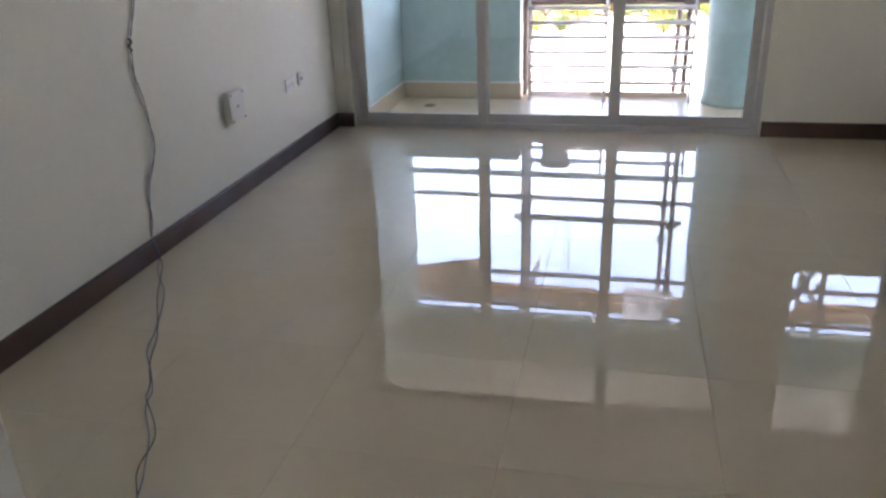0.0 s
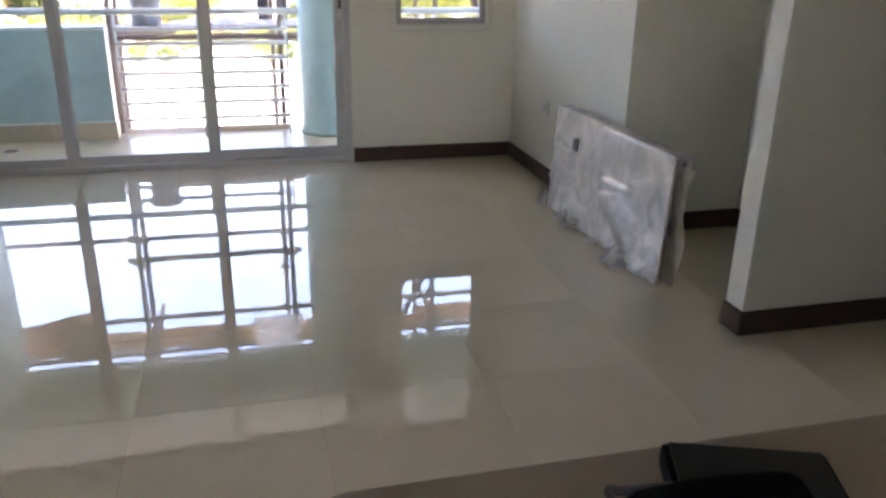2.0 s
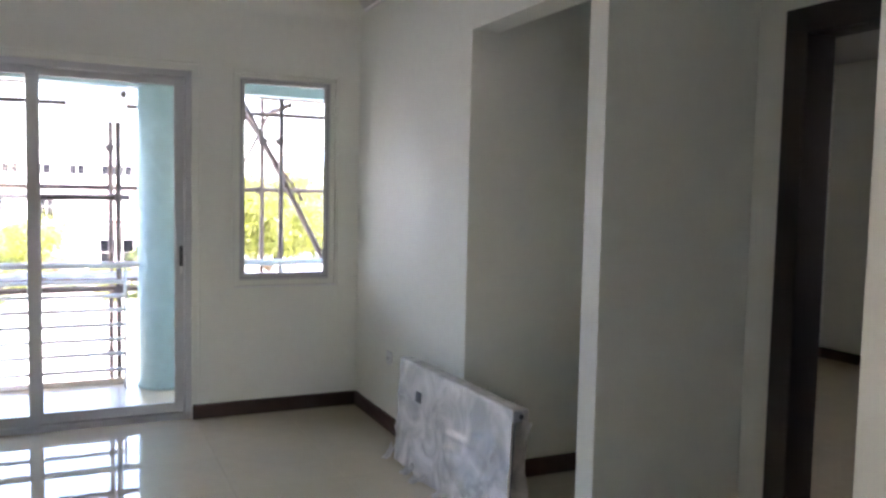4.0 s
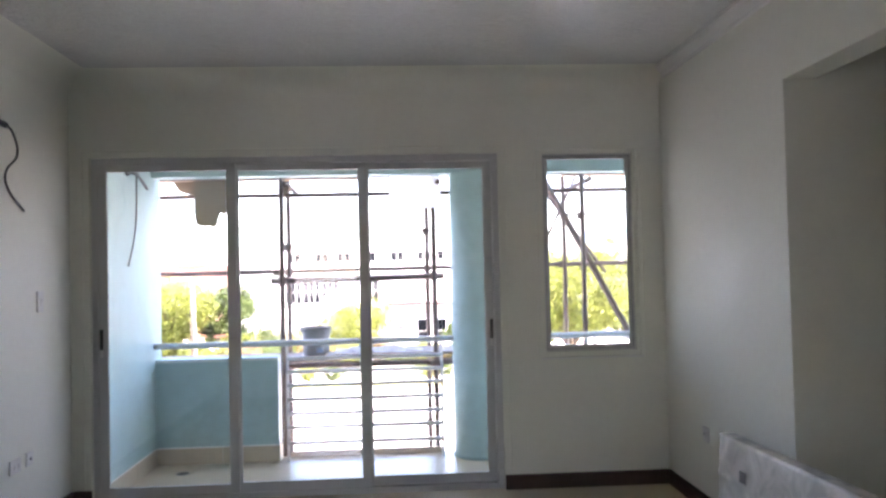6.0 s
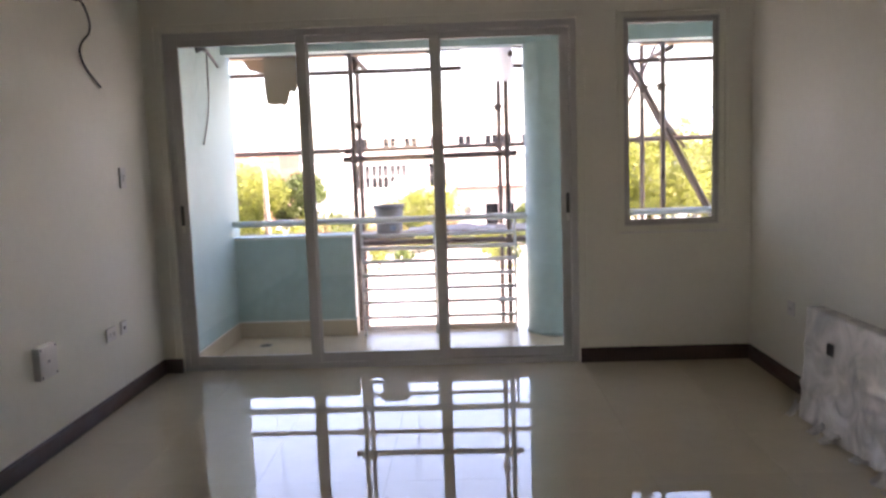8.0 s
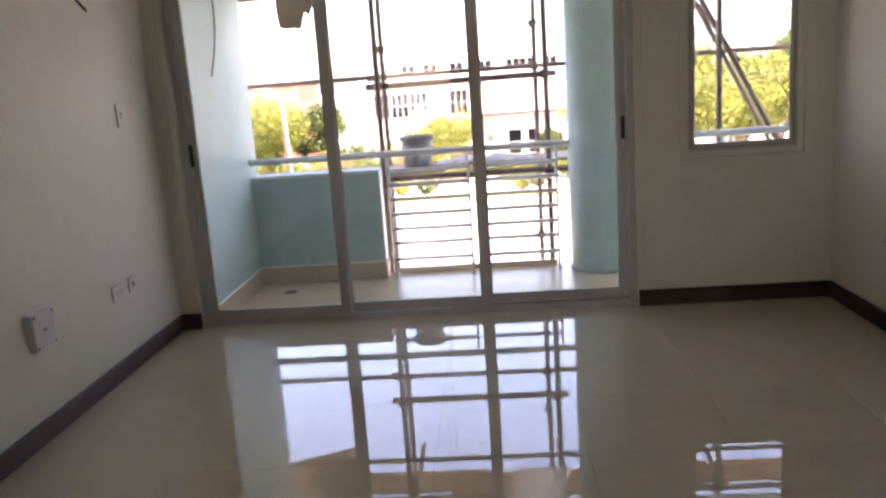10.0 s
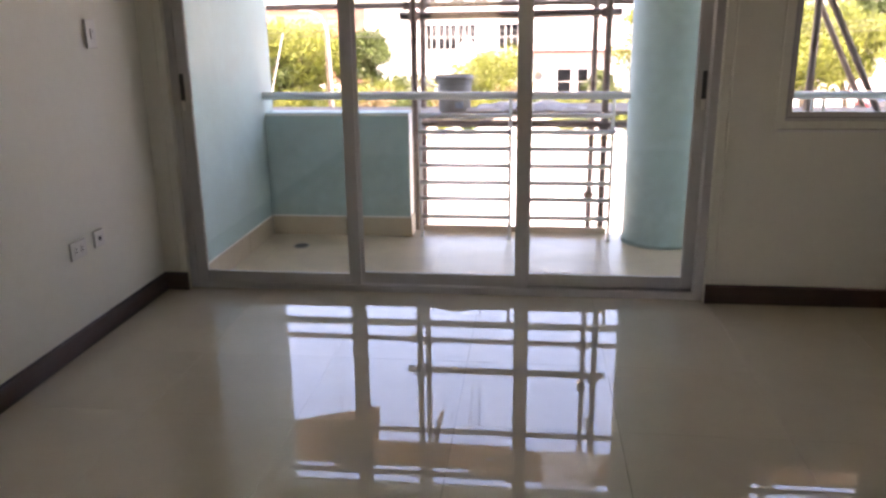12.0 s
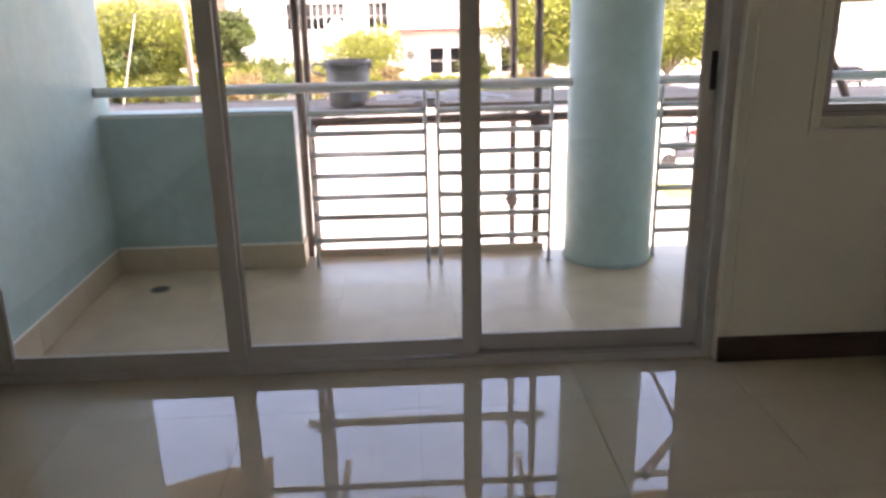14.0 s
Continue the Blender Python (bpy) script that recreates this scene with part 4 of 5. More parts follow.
def slab(corners, y, thick, skew=0.0):
    """An upright torn sheet with the given outline in x and z."""
    bm = bmesh.new()
    front = [bm.verts.new((x, y + skew * (x - corners[0][0]), z)) for x, z in corners]
    f = bm.faces.new(front)
    out = bmesh.ops.extrude_face_region(bm, geom=[f])
    bmesh.ops.translate(bm, verts=[v for v in out["geom"] if isinstance(v, bmesh.types.BMVert)], vec=(0, thick, 0))
    return bm


part("flap", slab([(0.27, 2.33), (0.268, 2.00), (0.285, 1.89), (0.352, 1.872), (0.41, 1.880), (0.433, 1.862), (0.465, 1.884), (0.48, 1.94), (0.50, 2.0), (0.535, 1.97), (0.56, 2.03), (0.575, 2.12), (0.62, 2.33)], 2.05, 0.006, 0.03), CARD, card)
bm = bmesh.new()
f = bm.faces.new([bm.verts.new(p) for p in ((-0.30, 2.56, 2.375), (0.57, 2.545, 2.37), (0.50, 2.9, 2.36), (0.44, 3.27, 2.35), (0.22, 3.17, 2.36), (-0.04, 3.08, 2.37), (-0.40, 2.93, 2.385))])
out = bmesh.ops.extrude_face_region(bm, geom=[f])
bmesh.ops.translate(bm, verts=[v for v in out["geom"] if isinstance(v, bmesh.types.BMVert)], vec=(0, 0, 0.012))
part("box_side", bm, CARD, card, "flattened cardboard box lying on the pipe")
part("box_front", slab([(-0.02, 2.32), (0.04, 2.23), (0.12, 2.205), (0.30, 2.175), (0.41, 2.17), (0.50, 2.19), (0.53, 2.33)], 2.42, 0.012, 0.02), CARD, card, "pale brown box side")
film = thing("plastic_sheet", (2.25, 1.93, 2.25), "milky white plastic sheet hanging from the upper deck", "plastic sheet")
cloth("sheet", 22, 20, lambda u, v: Vector((2.02 + 0.45 * u + 0.03 * (v - 0.5) * (u - 0.5), 1.935 + 0.010 * noise.noise(Vector((u * 6, v * 2, 0))), 2.44 - (0.44 + 0.05 * max(0, 0.25 - u)) * v)), SHEET, film)
rag = thing("tied_cloth", (1.09, 1.96, 2.1), "knotted pale rag tied round the pipe", "rag")
bm = bmesh.new()
bmesh.ops.create_icosphere(bm, subdivisions=3, radius=0.045, matrix=Matrix.Translation((1.085, SY + 0.01, 2.20)))
for v in bm.verts:
    v.co += 0.03 * noise.noise_vector(v.co * 22)
part("knot", bm, CARD, rag, smooth=True)

# ---- outside: ground, houses, trees, street ----
DROP = -0.6
structure("ground", block((-3000, 3000, -1000, 4500, GZ - 0.5, GZ)), CONCRETE, "sun-bleached concrete yard and street", "ground")
structure("grass_verge", block((9.7, 10.7, 20.6, 22.8, GZ, GZ + 0.02), (-30, 40, 38.0, 38.7, GZ, GZ + 0.05)), GRASS, "dry grass strips beside the street", "grass")
# upper block overhangs the back wall, unseen, to keep sun out of its opening
structure("own_building", block((-6, 12, -12.2, 0.15, GZ - 0.6, -0.02 - 0.16), (-6, -TH, -9.95, 0.15, -0.18, TOP + 0.12), (-6, 12, -12.2, 0.32, TOP + 0.125, 7.2), (-6, -TH, 0.15, 1.93, GZ - 0.6, 7.2), (-TH, 9, 0.33, 1.84, TOP + 0.125, 6.0)),
          FACADE, "plain rendered building body around the flat, with an added overhang that shades the back", "building")


bpy.data.objects["ground"].location.z = bpy.data.objects["grass_verge"].location.z = DROP


def window_far(parent, x0, x1, z0, z1, y, bars=2, cross=1):
    """A far window: recessed dark panes behind white bars."""
    wob = part("window", block((x0, x1, y - 0.06, y - 0.02, z0, z1)), DARK_GLASS, parent, "dark glazed window")
    bm = block((x0 - 0.04, x0, y - 0.12, y, z0 - 0.04, z1 + 0.04), (x1, x1 + 0.04, y - 0.12, y, z0 - 0.04, z1 + 0.04), (x0, x1, y - 0.12, y, z1, z1 + 0.04), (x0, x1, y - 0.16, y, z0 - 0.06, z0))
    for k in range(1, bars + 1):
        x = x0 + (x1 - x0) * k / (bars + 1)
        block((x - 0.022, x + 0.022, y - 0.10, y - 0.061, z0, z1), bm=bm)
    for k in range(1, cross + 1):
        z = z0 + (z1 - z0) * k / (cross + 1)
        block((x0, x1, y - 0.095, y - 0.062, z - 0.013, z + 0.013), bm=bm)
    part("frame", bm, FACADE, wob)
    return wob


BY = 55.0
house = thing("office_building", (0, BY, GZ), "white two-storey building with barred windows and red ledge", "building")
part("wall", block((-8.3, 14.0, BY, BY + 9, GZ, 1.95)), FACADE, house)
part("projecting_wall", block((0.9, 14.0, BY - 1.2, BY, -0.27, 1.75)), PINK, house, "pinkish projecting upper storey")
part("roof", block((-8.6, 14.4, BY - 0.5, BY + 9.4, 1.95, 2.15)), FACADE, house)
part("ledge", block((0.8, 14.1, BY - 1.3, BY, -0.45, -0.27)), LEDGE, house, "rust-red ledge under the upper storey")
for x0, x1, bars in ((-6.9, -5.75, 2), (-5.6, -4.35, 2), (-4.2, -2.95, 2), (-1.25, 0.05, 2)):
    window_far(house, x0, x1, -0.22, 1.5, BY, bars)
for x0, x1 in ((2.95, 3.9), (4.4, 5.1), (8.0, 8.75), (9.6, 10.4)):
    window_far(house, x0, x1, -3.4, -1.65, BY, 0, 1)
unit = part("air_conditioner", block((1.15, 2.3, BY - 0.45, BY - 0.01, -2.55, -1.65), bevel=0.03), GREY_ROOF, house, "white outdoor air conditioning unit")
part("fan_grille", lathe([(0.32, 0.0), (0.32, -0.02), (0.28, -0.025)], (1.58, BY - 0.45, -2.1), 20, axis="y"), DARK_PLASTIC, unit)
house2 = thing("apartment_block", (0, 66, GZ), "white upper storeys behind with small windows", "building")
part("wall", block((-9, 16, 66, 76, GZ, 4.3)), FACADE, house2)
part("roof", block((-9.4, 16.4, 65.6, 76.4, 4.3, 4.5)), FACADE, house2)
part("water_tank", lathe([(0.5, 0), (0.5, 0.7), (0.2, 0.9)], (-2.5, 68, 4.5), 16), GREY_ROOF, house2)
for x in (-7.6, -5.1, -3.2, -0.9, 1.6, 4.0, 5.2, 7.2, 9.6):
    window_far(house2, x, x + 1.15, 3.0, 3.8, 66, 1, 0)
house3 = thing("orange_building", (-22, 75, GZ), "orange building behind the trees", "building")
part("wall", block((-30, -16.6, 75, 85, GZ, 3.15)), ORANGE, house3)
part("roof", block((-30.4, -16.2, 74.6, 85.4, 3.15, 3.4)), FACADE, house3)
tower = thing("distant_tower", (-36, 130, GZ), "pale distant tower under construction", "building")
for k in range(3):
    part("storey", block((-44 + 0.8 * k, -39 - 0.5 * k, 130, 135, GZ if k == 0 else 4.3 + 1.5 * k, 5.2 + 1.5 * k)), FACADE, tower)
part("crown", block((-42.2, -40.6, 131, 134, 8.2, 9.0)), GREY_ROOF, tower)
house4 = thing("low_house", (34, 60, GZ), "low cream house with pale sheet roof", "house")
part("wall", block((23, 46, 60, 68, GZ, -1.0)), PINK, house4)
bm = bmesh.new()
vs = [bm.verts.new(p) for p in ((22, 59, -1.0), (47, 59, -1.0), (47, 64, 0.7), (22, 64, 0.7), (47, 69, -1.0), (22, 69, -1.0))]
for fce in ((0, 1, 2, 3), (3, 2, 4, 5), (0, 3, 5), (1, 4, 2), (0, 5, 4, 1)):
    bm.faces.new([vs[i] for i in fce])
part("roof", bm, GREY_ROOF, house4)
for x in (41,):
    window_far(house4, x, x + 1.3, -3.0, -1.7, 60, 1, 0)
shed = thing("blue_roof_hall", (34, 95, GZ), "distant hall with a blue metal roof", "building")
part("wall", block((30, 52, 95, 110, GZ, 5.6)), FACADE, shed)
part("roof", block((29.5, 52.5, 94.5, 110.5, 5.6, 7.1)), ROOF_BLUE, shed)
wall_far = thing("block_wall", (-12, 49, GZ), "weathered low concrete block wall along the street", "fence")
for k in range(8):
    part("panel", block((-32 + 3.05 * k, -29 + 3.05 * k, 49, 49.2, GZ, GZ + 1.15)), FENCE, wall_far)
    part("pier", block((-32.2 + 3.05 * k, -31.98 + 3.05 * k, 48.9, 49.3, GZ, GZ + 1.35)), FENCE, wall_far)


def tree(at, height, spread, leaf_mat, seed, leaves=5200, trunk=0.16, low=0.35, leaf=0.16, label="leafy green street tree in full sun"):
    """Tapered trunk, forking limbs and a crown of many small leaves in uneven clumps."""
    r = random.Random(seed)
    at = Vector(at)
    ob = thing("tree", at, label, "tree")
    fork = at + Vector((r.uniform(-0.2, 0.2), r.uniform(-0.2, 0.2), height * low))
    part("trunk", tube([at, at.lerp(fork, 0.5) + Vector((0.08, 0, 0)), fork], trunk, 9, radii=[trunk * 1.3, trunk, trunk * 0.75]), BARK, ob, smooth=True)
    centres = []
    bm = bmesh.new()
    for k in range(9):
        a = 2 * math.pi * k / 9 + r.uniform(-0.4, 0.4)
        reach = spread * r.uniform(0.45, 0.85)
        tip = at + Vector((math.cos(a) * reach, math.sin(a) * reach, height * r.uniform(0.55, 0.9)))
        mid = fork.lerp(tip, 0.5) + Vector((0, 0, 0.15 * height * r.uniform(-0.3, 0.6)))
        tube(glide([fork, mid, tip], 4), trunk * 0.4, 6, bm, radii=[trunk * (0.55 - 0.42 * i / 8) for i in range(9)])
        centres += [(tip, spread * r.uniform(0.28, 0.42)), (mid, spread * r.uniform(0.2, 0.32))]
    centres += [(at + Vector((r.uniform(-0.5, 0.5) * spread, r.uniform(-0.5, 0.5) * spread, height * r.uniform(0.72, 0.97))), spread * r.uniform(0.22, 0.36)) for _ in range(6)]
    part("limbs", bm, BARK, ob, smooth=True)
    verts, faces = [], []
    for i in range(leaves):
        c, size = r.choice(centres)
        d = Vector((r.gauss(0, 1), r.gauss(0, 1), r.gauss(0, 0.75)))
        p = c + d.normalized() * size * (r.random() ** 0.4)
        p.z = max(p.z, at.z + 0.25)
        n = Vector((r.gauss(0, 1), r.gauss(0, 1), r.gauss(0.6, 0.7))).normalized()
        s = n.orthogonal().normalized()
        s.rotate(Matrix.Rotation(r.uniform(0, 6.28), 3, n))
        t = n.cross(s)
        w = leaf * r.uniform(0.6, 1.4)
        b0 = len(verts)
        verts += [p - s * w, p + t * w * 0.42, p + s * w, p - t * w * 0.42]
        faces.append((b0, b0 + 1, b0 + 2, b0 + 3))
    me = bpy.data.meshes.new("crown")
    me.from_pydata([v - at for v in verts], [], faces)
    me.materials.append(leaf_mat)
    crown = new("crown", me)
    crown.parent = ob
    BASE[crown.name] = at
    return ob


tree((-13.0, 47, GZ), 5.5, 3.8, LEAF, 1, 18000, low=0.14, leaf=0.13)
tree((-10.0, 51, GZ), 5.2, 2.6, LEAF_DARK, 2, 11000, low=0.16, leaf=0.125)
tree((-18.5, 49, GZ), 5.2, 3.9, LEAF, 3, 16000, low=0.14, leaf=0.135)
tree((-15.8, 46, GZ), 3.4, 3.0, LEAF_DARK, 31, 5000, low=0.1, leaf=0.17)
tree((-0.8, 51.5, GZ), 3.9, 3.3, LEAF, 4, 9000, trunk=0.08, low=0.12, leaf=0.105, label="bushy young tree before the white building")
tree((-7.6, 51, GZ), 2.3, 2.4, LEAF_DARK, 5, 3000, trunk=0.06, low=0.1, leaf=0.13, label="low dark shrub before the white building")
tree((12.2, 41, GZ), 7.1, 4.1, LEAF, 6, 24000, trunk=0.22, low=0.22, leaf=0.115, label="broad yellow-green tree with twisted limbs")
tree((8.8, 40, GZ), 6.4, 2.8, LEAF, 16, 13000, trunk=0.18, low=0.24, leaf=0.11, label="yellow-green tree beside the street")
tree((17.8, 46, GZ), 6.6, 3.9, LEAF, 7, 17000, trunk=0.2, low=0.2, leaf=0.125, label="yellow-green tree with a rounded crown")
tree((20.8, 47.5, GZ), 6.2, 2.7, LEAF, 17, 12000, trunk=0.18, low=0.2, leaf=0.12, label="yellow-green tree beside the low house")
tree((29.5, 70, GZ), 8.2, 2.8, LEAF_DARK, 8, 6000, trunk=0.2, leaf=0.24, label="tall dark green tree behind the house")
tree((6.6, 51, GZ), 2.6, 1.3, LEAF_DARK, 9, 1800, trunk=0.06, low=0.3, leaf=0.16, label="small dark palm-like shrub")
for k, (x, y, hgt) in enumerate(((-3.0, 39.1, 1.15), (-1.5, 39.4, 1.0), (3.6, 39.6, 0.95), (4.6, 39.3, 1.1), (-5.6, 39.6, 1.0), (-8.2, 40, 1.2), (7.0, 40, 1.0))):
    tree((x, y, GZ), hgt, 0.75, (LEAF, LEAF_DARK)[k % 2], 20 + k, 700, trunk=0.03, low=0.1, leaf=0.09, label="low green shrub at the edge of the yard")
rnd = random.Random(77)
for k in range(27):
    x = -17.0 + 1.06 * k + rnd.uniform(-0.5, 0.5)
    tall = rnd.uniform(1.4, 2.3) if x < 1.5 else rnd.uniform(0.8, 1.3)
    tree((x, rnd.uniform(44.5, 49.5), GZ), tall, rnd.uniform(1.2, 1.9), (LEAF, LEAF_DRY, LEAF_DARK, LEAF)[k % 4], 50 + k, 2300, trunk=0.04, low=0.1, leaf=0.10,
         label="straggly roadside shrub in dry scrub")
for k, (x, y, hgt) in enumerate(((33.5, 75, 8.6), (37.5, 77, 9.2), (42, 76, 10.2), (46.5, 78, 9.8))):
    tree((x, y, GZ), hgt, 3.4, LEAF_DARK, 90 + k, 6000, trunk=0.2, low=0.25, leaf=0.26, label="dark green tree behind the low house")
tent = thing("canopy_tent", (-2.75, 53.2, GZ), "white pointed canopy before the office windows", "canopy")
bm = bmesh.new()
vs = [bm.verts.new(p) for p in ((-3.6, 52.4, -0.3), (-1.9, 52.4, -0.3), (-1.9, 54.0, -0.3), (-3.6, 54.0, -0.3), (-2.75, 53.2, 0.75))]
for fce in ((0, 1, 4), (1, 2, 4), (2, 3, 4), (3, 0, 4), (3, 2, 1, 0)):
    bm.faces.new([vs[i] for i in fce])
part("canopy", bm, FACADE, tent)
for x, y in ((-3.55, 52.45), (-1.95, 52.45), (-1.95, 53.95), (-3.55, 53.95)):
    part("pole", tube([(x, y, GZ), (x, y, -0.3)], 0.03, 8), ZINC, tent)
hut = thing("low_shed", (-9.2, 49.5, GZ), "small shed with a rust-red sheet roof", "shed")
part("wall", block((-10.2, -9.1, 49.5, 51, GZ, -2.12)), FENCE, hut)
bm = bmesh.new()
vs = [bm.verts.new(p) for p in ((-10.4, 49.2, -2.2), (-8.9, 49.2, -2.1), (-8.9, 51.2, -1.9), (-10.4, 51.2, -2.0), (-10.4, 49.2, -2.12), (-8.9, 49.2, -2.02), (-8.9, 51.2, -1.82), (-10.4, 51.2, -1.92))]
for fce in ((3, 2, 1, 0), (4, 5, 6, 7), (0, 1, 5, 4), (1, 2, 6, 5), (2, 3, 7, 6), (3, 0, 4, 7)):
    bm.faces.new([vs[i] for i in fce])
part("roof", bm, RUSTY, hut)

# street lamp, power pole and overhead wires
lampost = thing("street_lamp", (-9.15, 40, GZ), "pale curved-arm street lamp", "street lamp")
part("pole", tube([(-9.15, 40, GZ), (-9.3, 40, 1.1), (-9.45, 40, 1.75), (-9.75, 40, 2.2), (-10.3, 40, 2.45)], 0.05, 10, radii=[0.06, 0.05, 0.04, 0.035, 0.035]), ZINC, lampost, smooth=True)
part("head", block((-10.85, -10.25, 39.85, 40.15, 2.40, 2.52), bevel=0.04), ZINC, lampost)
power = thing("power_pole", (-9.62, 41, GZ), "grey concrete power pole with crossarm", "utility pole")
part("pole", tube([(-9.62, 41, GZ), (-9.66, 41, 2.25)], 0.13, 10, radii=[0.13, 0.10]), BARK, power, smooth=True)
part("crossarm", block((-10.3, -9.0, 40.95, 41.05, 1.95, 2.05)), BARK, power)
guy = thing("leaning_pole", (-13.9, 42, GZ), "thin pale leaning pole beside the trees", "pole")
part("pole", tube([(-13.9, 42, GZ), (-12.45, 42, 1.25)], 0.035, 8), ZINC, guy)
for k, z in enumerate((1.1, 1.35, 1.6)):
    wire = thing("overhead_wire", (-10.7, 41, z), "thin dark overhead wire across the street", "wire", "overhead wires")
    part("wire", tube([(-40 + 2 * i, 41 + 0.25 * abs(i - 15) * 0.3, z - 0.35 * math.sin(math.pi * ((i * 2) % 30) / 30)) for i in range(40)], 0.014, 5), WIRE_BLACK, wire)


for k, (a, b) in enumerate((((1.15, 1.8, 5.6), (0.3, 41, 2.6)), ((1.5, 1.8, 5.6), (-0.9, 41, 2.6)), ((0.55, 1.8, 5.6), (-10.7, 41, 1.9)), ((4.3, 1.8, 5.6), (9.0, 41, 2.4)))):
    wire = thing("service_wire", a, "thin dark service wire leading to the building", "wire", "service wires")
    part("wire", tube([Vector(a).lerp(Vector(b), i / 14) - Vector((0, 0, 0.5 * math.sin(math.pi * i / 14))) for i in range(15)], 0.006, 5), WIRE_BLACK, wire)


def car(at, turn, paint, label):
    x, y, z = at
    ob = thing("car", at, label, "car")
    m = Matrix.Translation(at) @ Matrix.Rotation(radians(turn), 4, "Z")
    bm = bmesh.new()
    outline = [(-2.1, 0.35), (-2.15, 0.75), (-1.95, 0.95), (-1.2, 1.0), (-0.6, 1.45), (0.9, 1.48), (1.6, 1.02), (2.1, 0.92), (2.15, 0.4)]
    rows = [[bm.verts.new((px, s * (0.86 - 0.16 * (pz > 1.1)), pz)) for px, pz in outline] for s in (-1, 1)]
    n = len(outline)
    for k in range(n):
        bm.faces.new((rows[0][k], rows[0][(k + 1) % n], rows[1][(k + 1) % n], rows[1][k]))
    bm.faces.new(rows[0])
    bm.faces.new(rows[1])
    bmesh.ops.bevel(bm, geom=bm.edges[:], offset=0.05, segments=2, affect="EDGES")
    bm.transform(m)
    body = part("body", bm, paint, ob, smooth=False)
    for s in (-0.80, 0.80):
        part("side_window", block((-0.75, 1.2, s - 0.02 if s < 0 else s - 0.01, s + 0.01 if s < 0 else s + 0.02, 1.05, 1.36), bevel=0.004, m=m), DARK_GLASS, body, "dark tinted side window")
    part("rear_window", block((-1.02, -0.78, -0.62, 0.62, 1.10, 1.36), m=m), DARK_GLASS, body)
    for s in (-0.7, 0.7):
        part("tail_lamp", block((-2.19, -2.05, s - 0.17, s + 0.17, 0.70, 0.90), bevel=0.01, m=m), RED_LIGHT, body, "red tail lamp")
    for px in (-1.3, 1.35):
        for s in (-0.82, 0.82):
            bm = lathe([(0.31, -0.1), (0.33, -0.06), (0.33, 0.06), (0.31, 0.1)], (0, 0, 0), 18, axis="y")
            bm.transform(m @ Matrix.Translation((px, s, 0.33)))
            wheel = part("wheel", bm, TYRE, ob, "black tyre")
            bm = lathe([(0.19, -0.108), (0.19, 0.108)], (0, 0, 0), 14, axis="y")
            bm.transform(m @ Matrix.Translation((px, s, 0.33)))
            part("rim", bm, ZINC, wheel)
    return ob


car((14.35, 29.7, GZ), 72, CAR_WHITE, "white hatchback parked in the yard")
car((29.0, 47.0, GZ), 10, CAR_DARK, "dark sedan parked before the low house")
car((24.0, 48.0, GZ), 5, CAR_DARK, "dark hatchback parked on the street")
bike = thing("motorcycle", (11.6, 24.8, GZ), "dark motorcycle parked in the yard", "motorcycle")
for px in (11.0, 12.2):
    part("wheel", lathe([(0.26, -0.05), (0.29, 0), (0.26, 0.05)], (px, 24.8, GZ + 0.29), 18, axis="y"), TYRE, bike)
part("body", block((11.2, 12.05, 24.7, 24.9, GZ + 0.4, GZ + 0.72), bevel=0.07), CAR_DARK, bike)
part("seat", block((11.05, 11.6, 24.68, 24.92, GZ + 0.72, GZ + 0.82), bevel=0.04), FABRIC, bike)
part("handlebar", tube([(12.0, 24.5, GZ + 1.0), (12.05, 24.8, GZ + 0.95), (12.0, 25.1, GZ + 1.0)], 0.025, 8), DARK_PLASTIC, bike)

bpy.data.objects["office_building"].location.x += 0.65
for name in ("canopy_tent", "low_shed", "office_building", "apartment_block", "orange_building", "distant_tower", "low_house", "blue_roof_hall", "block_wall", "street_lamp", "power_pole", "leaning_pole", "motorcycle"):
    bpy.data.objects[name].location.z += DROP
for ob in list(scene.objects):
    if ob.get("category") in ("tree", "car", "wire"):
        ob.location.z += DROP

# ---- floor tiles, last ----


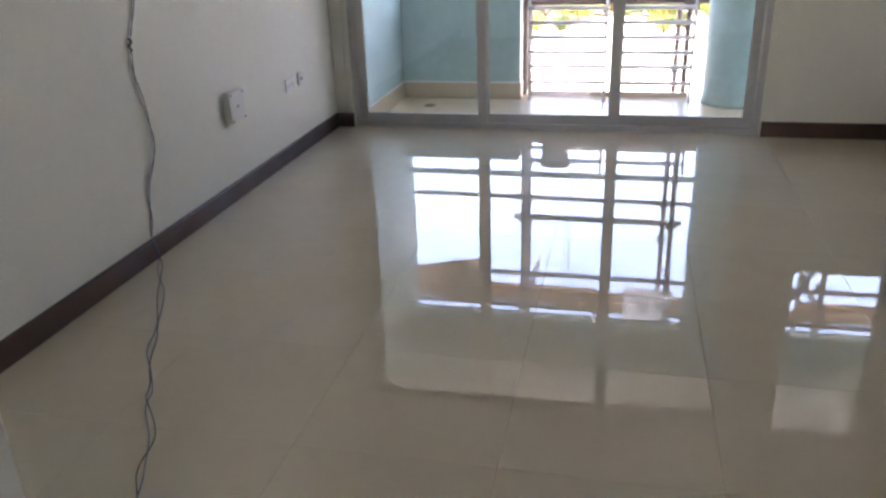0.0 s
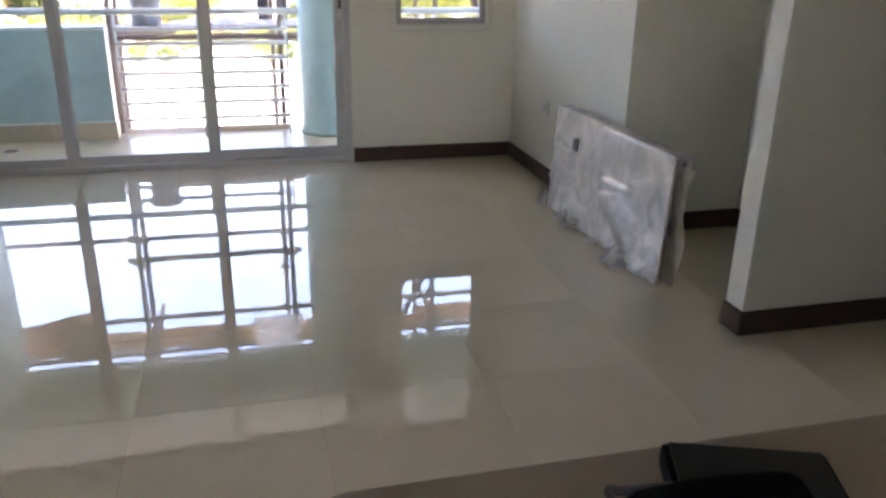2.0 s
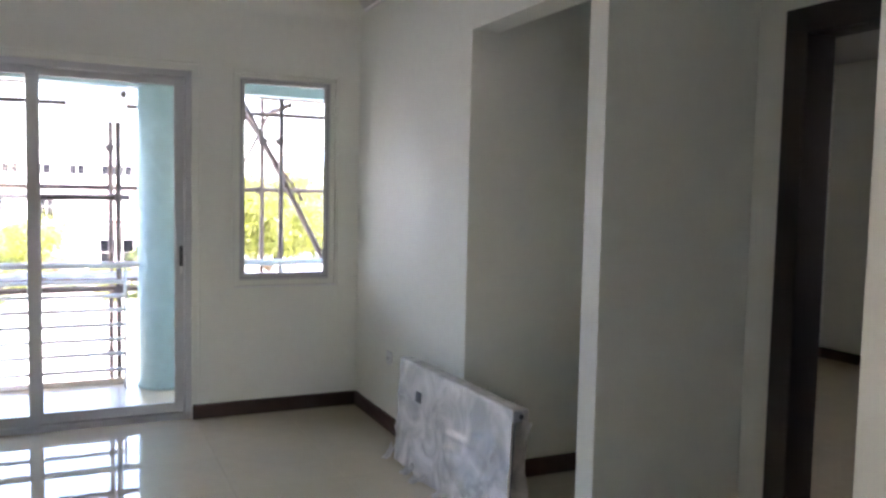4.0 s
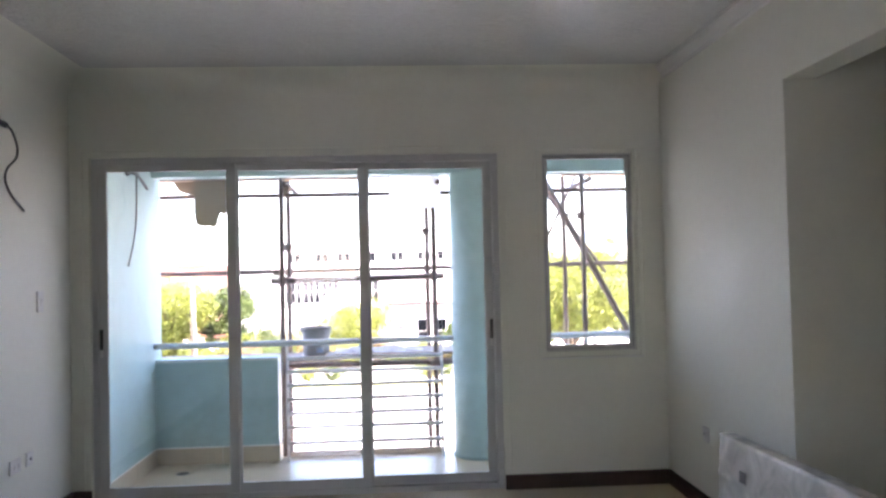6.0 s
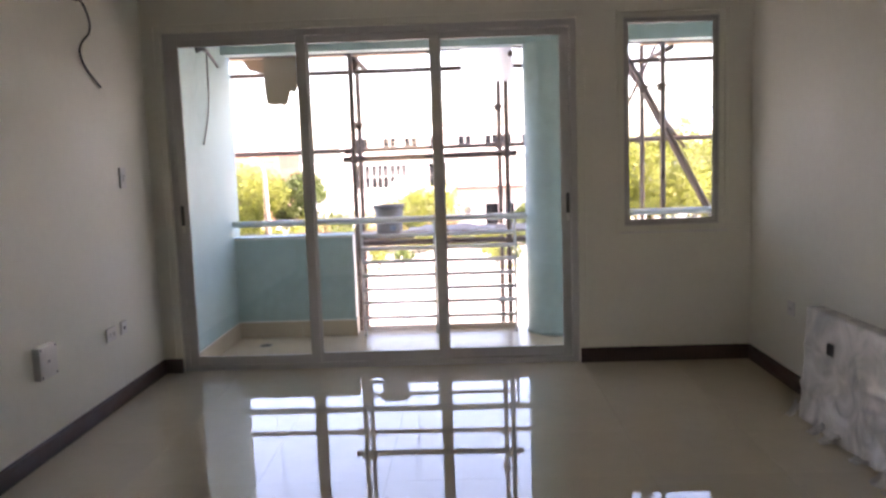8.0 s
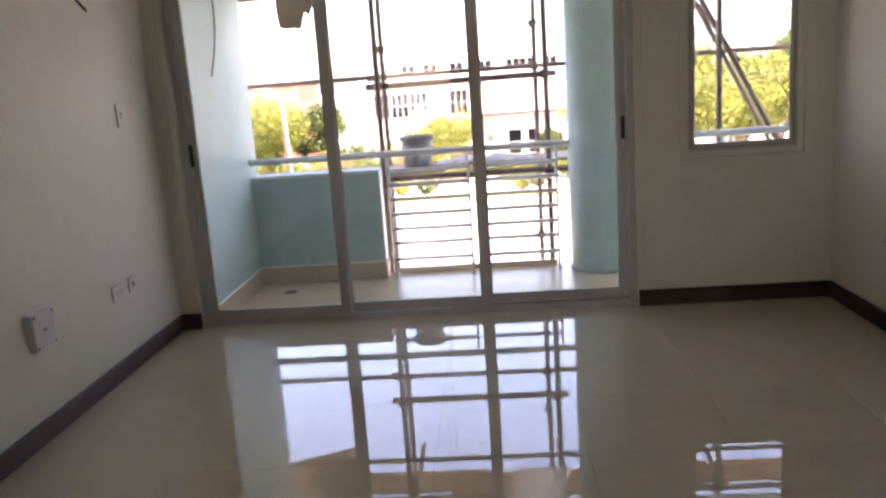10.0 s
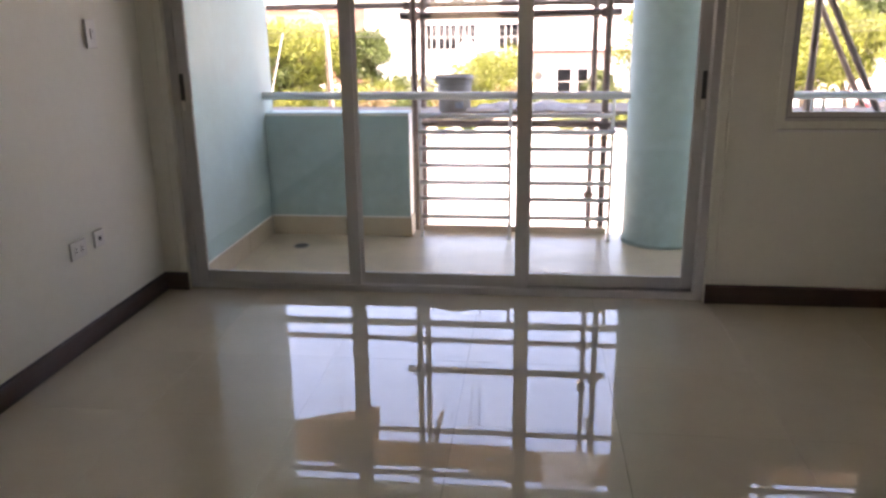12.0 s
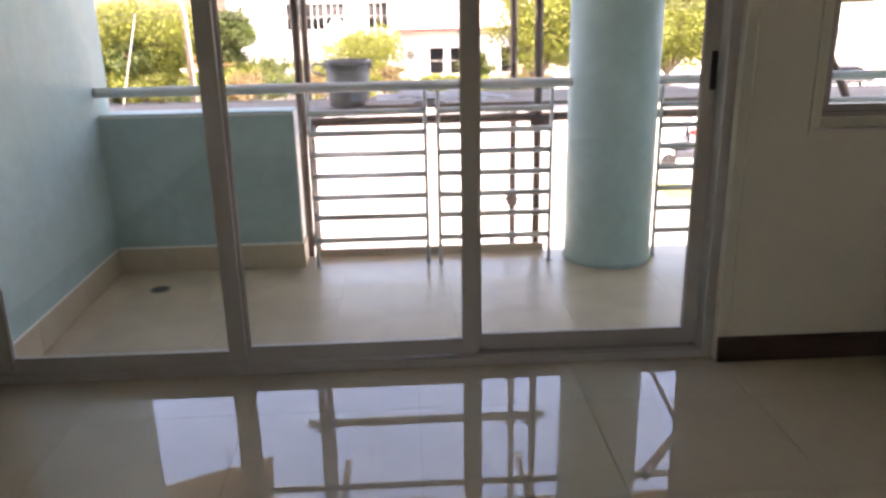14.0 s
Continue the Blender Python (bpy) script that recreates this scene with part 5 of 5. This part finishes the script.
def tiles(owner, name, x0, x1, y0, y1, ox, oy, size, deep, top, thick, mat, gap=0.0009, skip=None):
    """Tiles cut to the edges of a rectangle, each with its own edges; alike tiles share a mesh."""
    made = {}
    i0, i1 = math.floor((x0 - ox) / size), math.ceil((x1 - ox) / size)
    j0, j1 = math.floor((y0 - oy) / deep), math.ceil((y1 - oy) / deep)
    for i in range(i0, i1):
        for j in range(j0, j1):
            a0, a1 = max(x0, ox + i * size), min(x1, ox + (i + 1) * size)
            b0, b1 = max(y0, oy + j * deep), min(y1, oy + (j + 1) * deep)
            w, d = a1 - a0 - gap, b1 - b0 - gap
            if w < 0.015 or d < 0.015:
                continue
            key = (round(w, 4), round(d, 4))
            if key not in made:
                me = bpy.data.meshes.new(name)
                e = 0.0002
                lo = [(-w / 2, -d / 2), (w / 2, -d / 2), (w / 2, d / 2), (-w / 2, d / 2)]
                v = [(x, y, -thick) for x, y in lo] + [(x, y, -e) for x, y in lo] + [(x - math.copysign(e, x), y - math.copysign(e, y), 0) for x, y in lo]
                fcs = [(8, 9, 10, 11)] + [(k + 4 * r, (k + 1) % 4 + 4 * r, (k + 1) % 4 + 4 * r + 4, k + 4 * r + 4) for r in (0, 1) for k in range(4)]
                me.from_pydata(v, [], fcs)
                me.materials.append(mat)
                made[key] = me
            ob = new(name, made[key])
            ob.location = ((a0 + a1) / 2, (b0 + b1) / 2, top)
            ob.parent = owner


floor = structure("floor", block((-0.02, 8.6, -9.8, 0.13, -0.17, -0.006)), GROUT, "polished cream porcelain tile floor, very glossy", "floor")
tiles(floor, "tile", 0.0, 8.55, -9.8, 0.0, -0.03, -0.255, 0.56, 0.53, 0.0, 0.006, TILE)
part("threshold", block((DX0 + 0.001, DX1 - 0.001, 0.001, FY0 - 0.001, -0.006, 0.0)), TILE, floor)
bal = bpy.data.objects["balcony_slab"]
tiles(bal, "tile", 0.012, 5.3, 0.162, 1.925, 0.16, 0.16, 0.56, 0.53, BZ, 0.008, BALCONY_TILE, gap=0.0008)
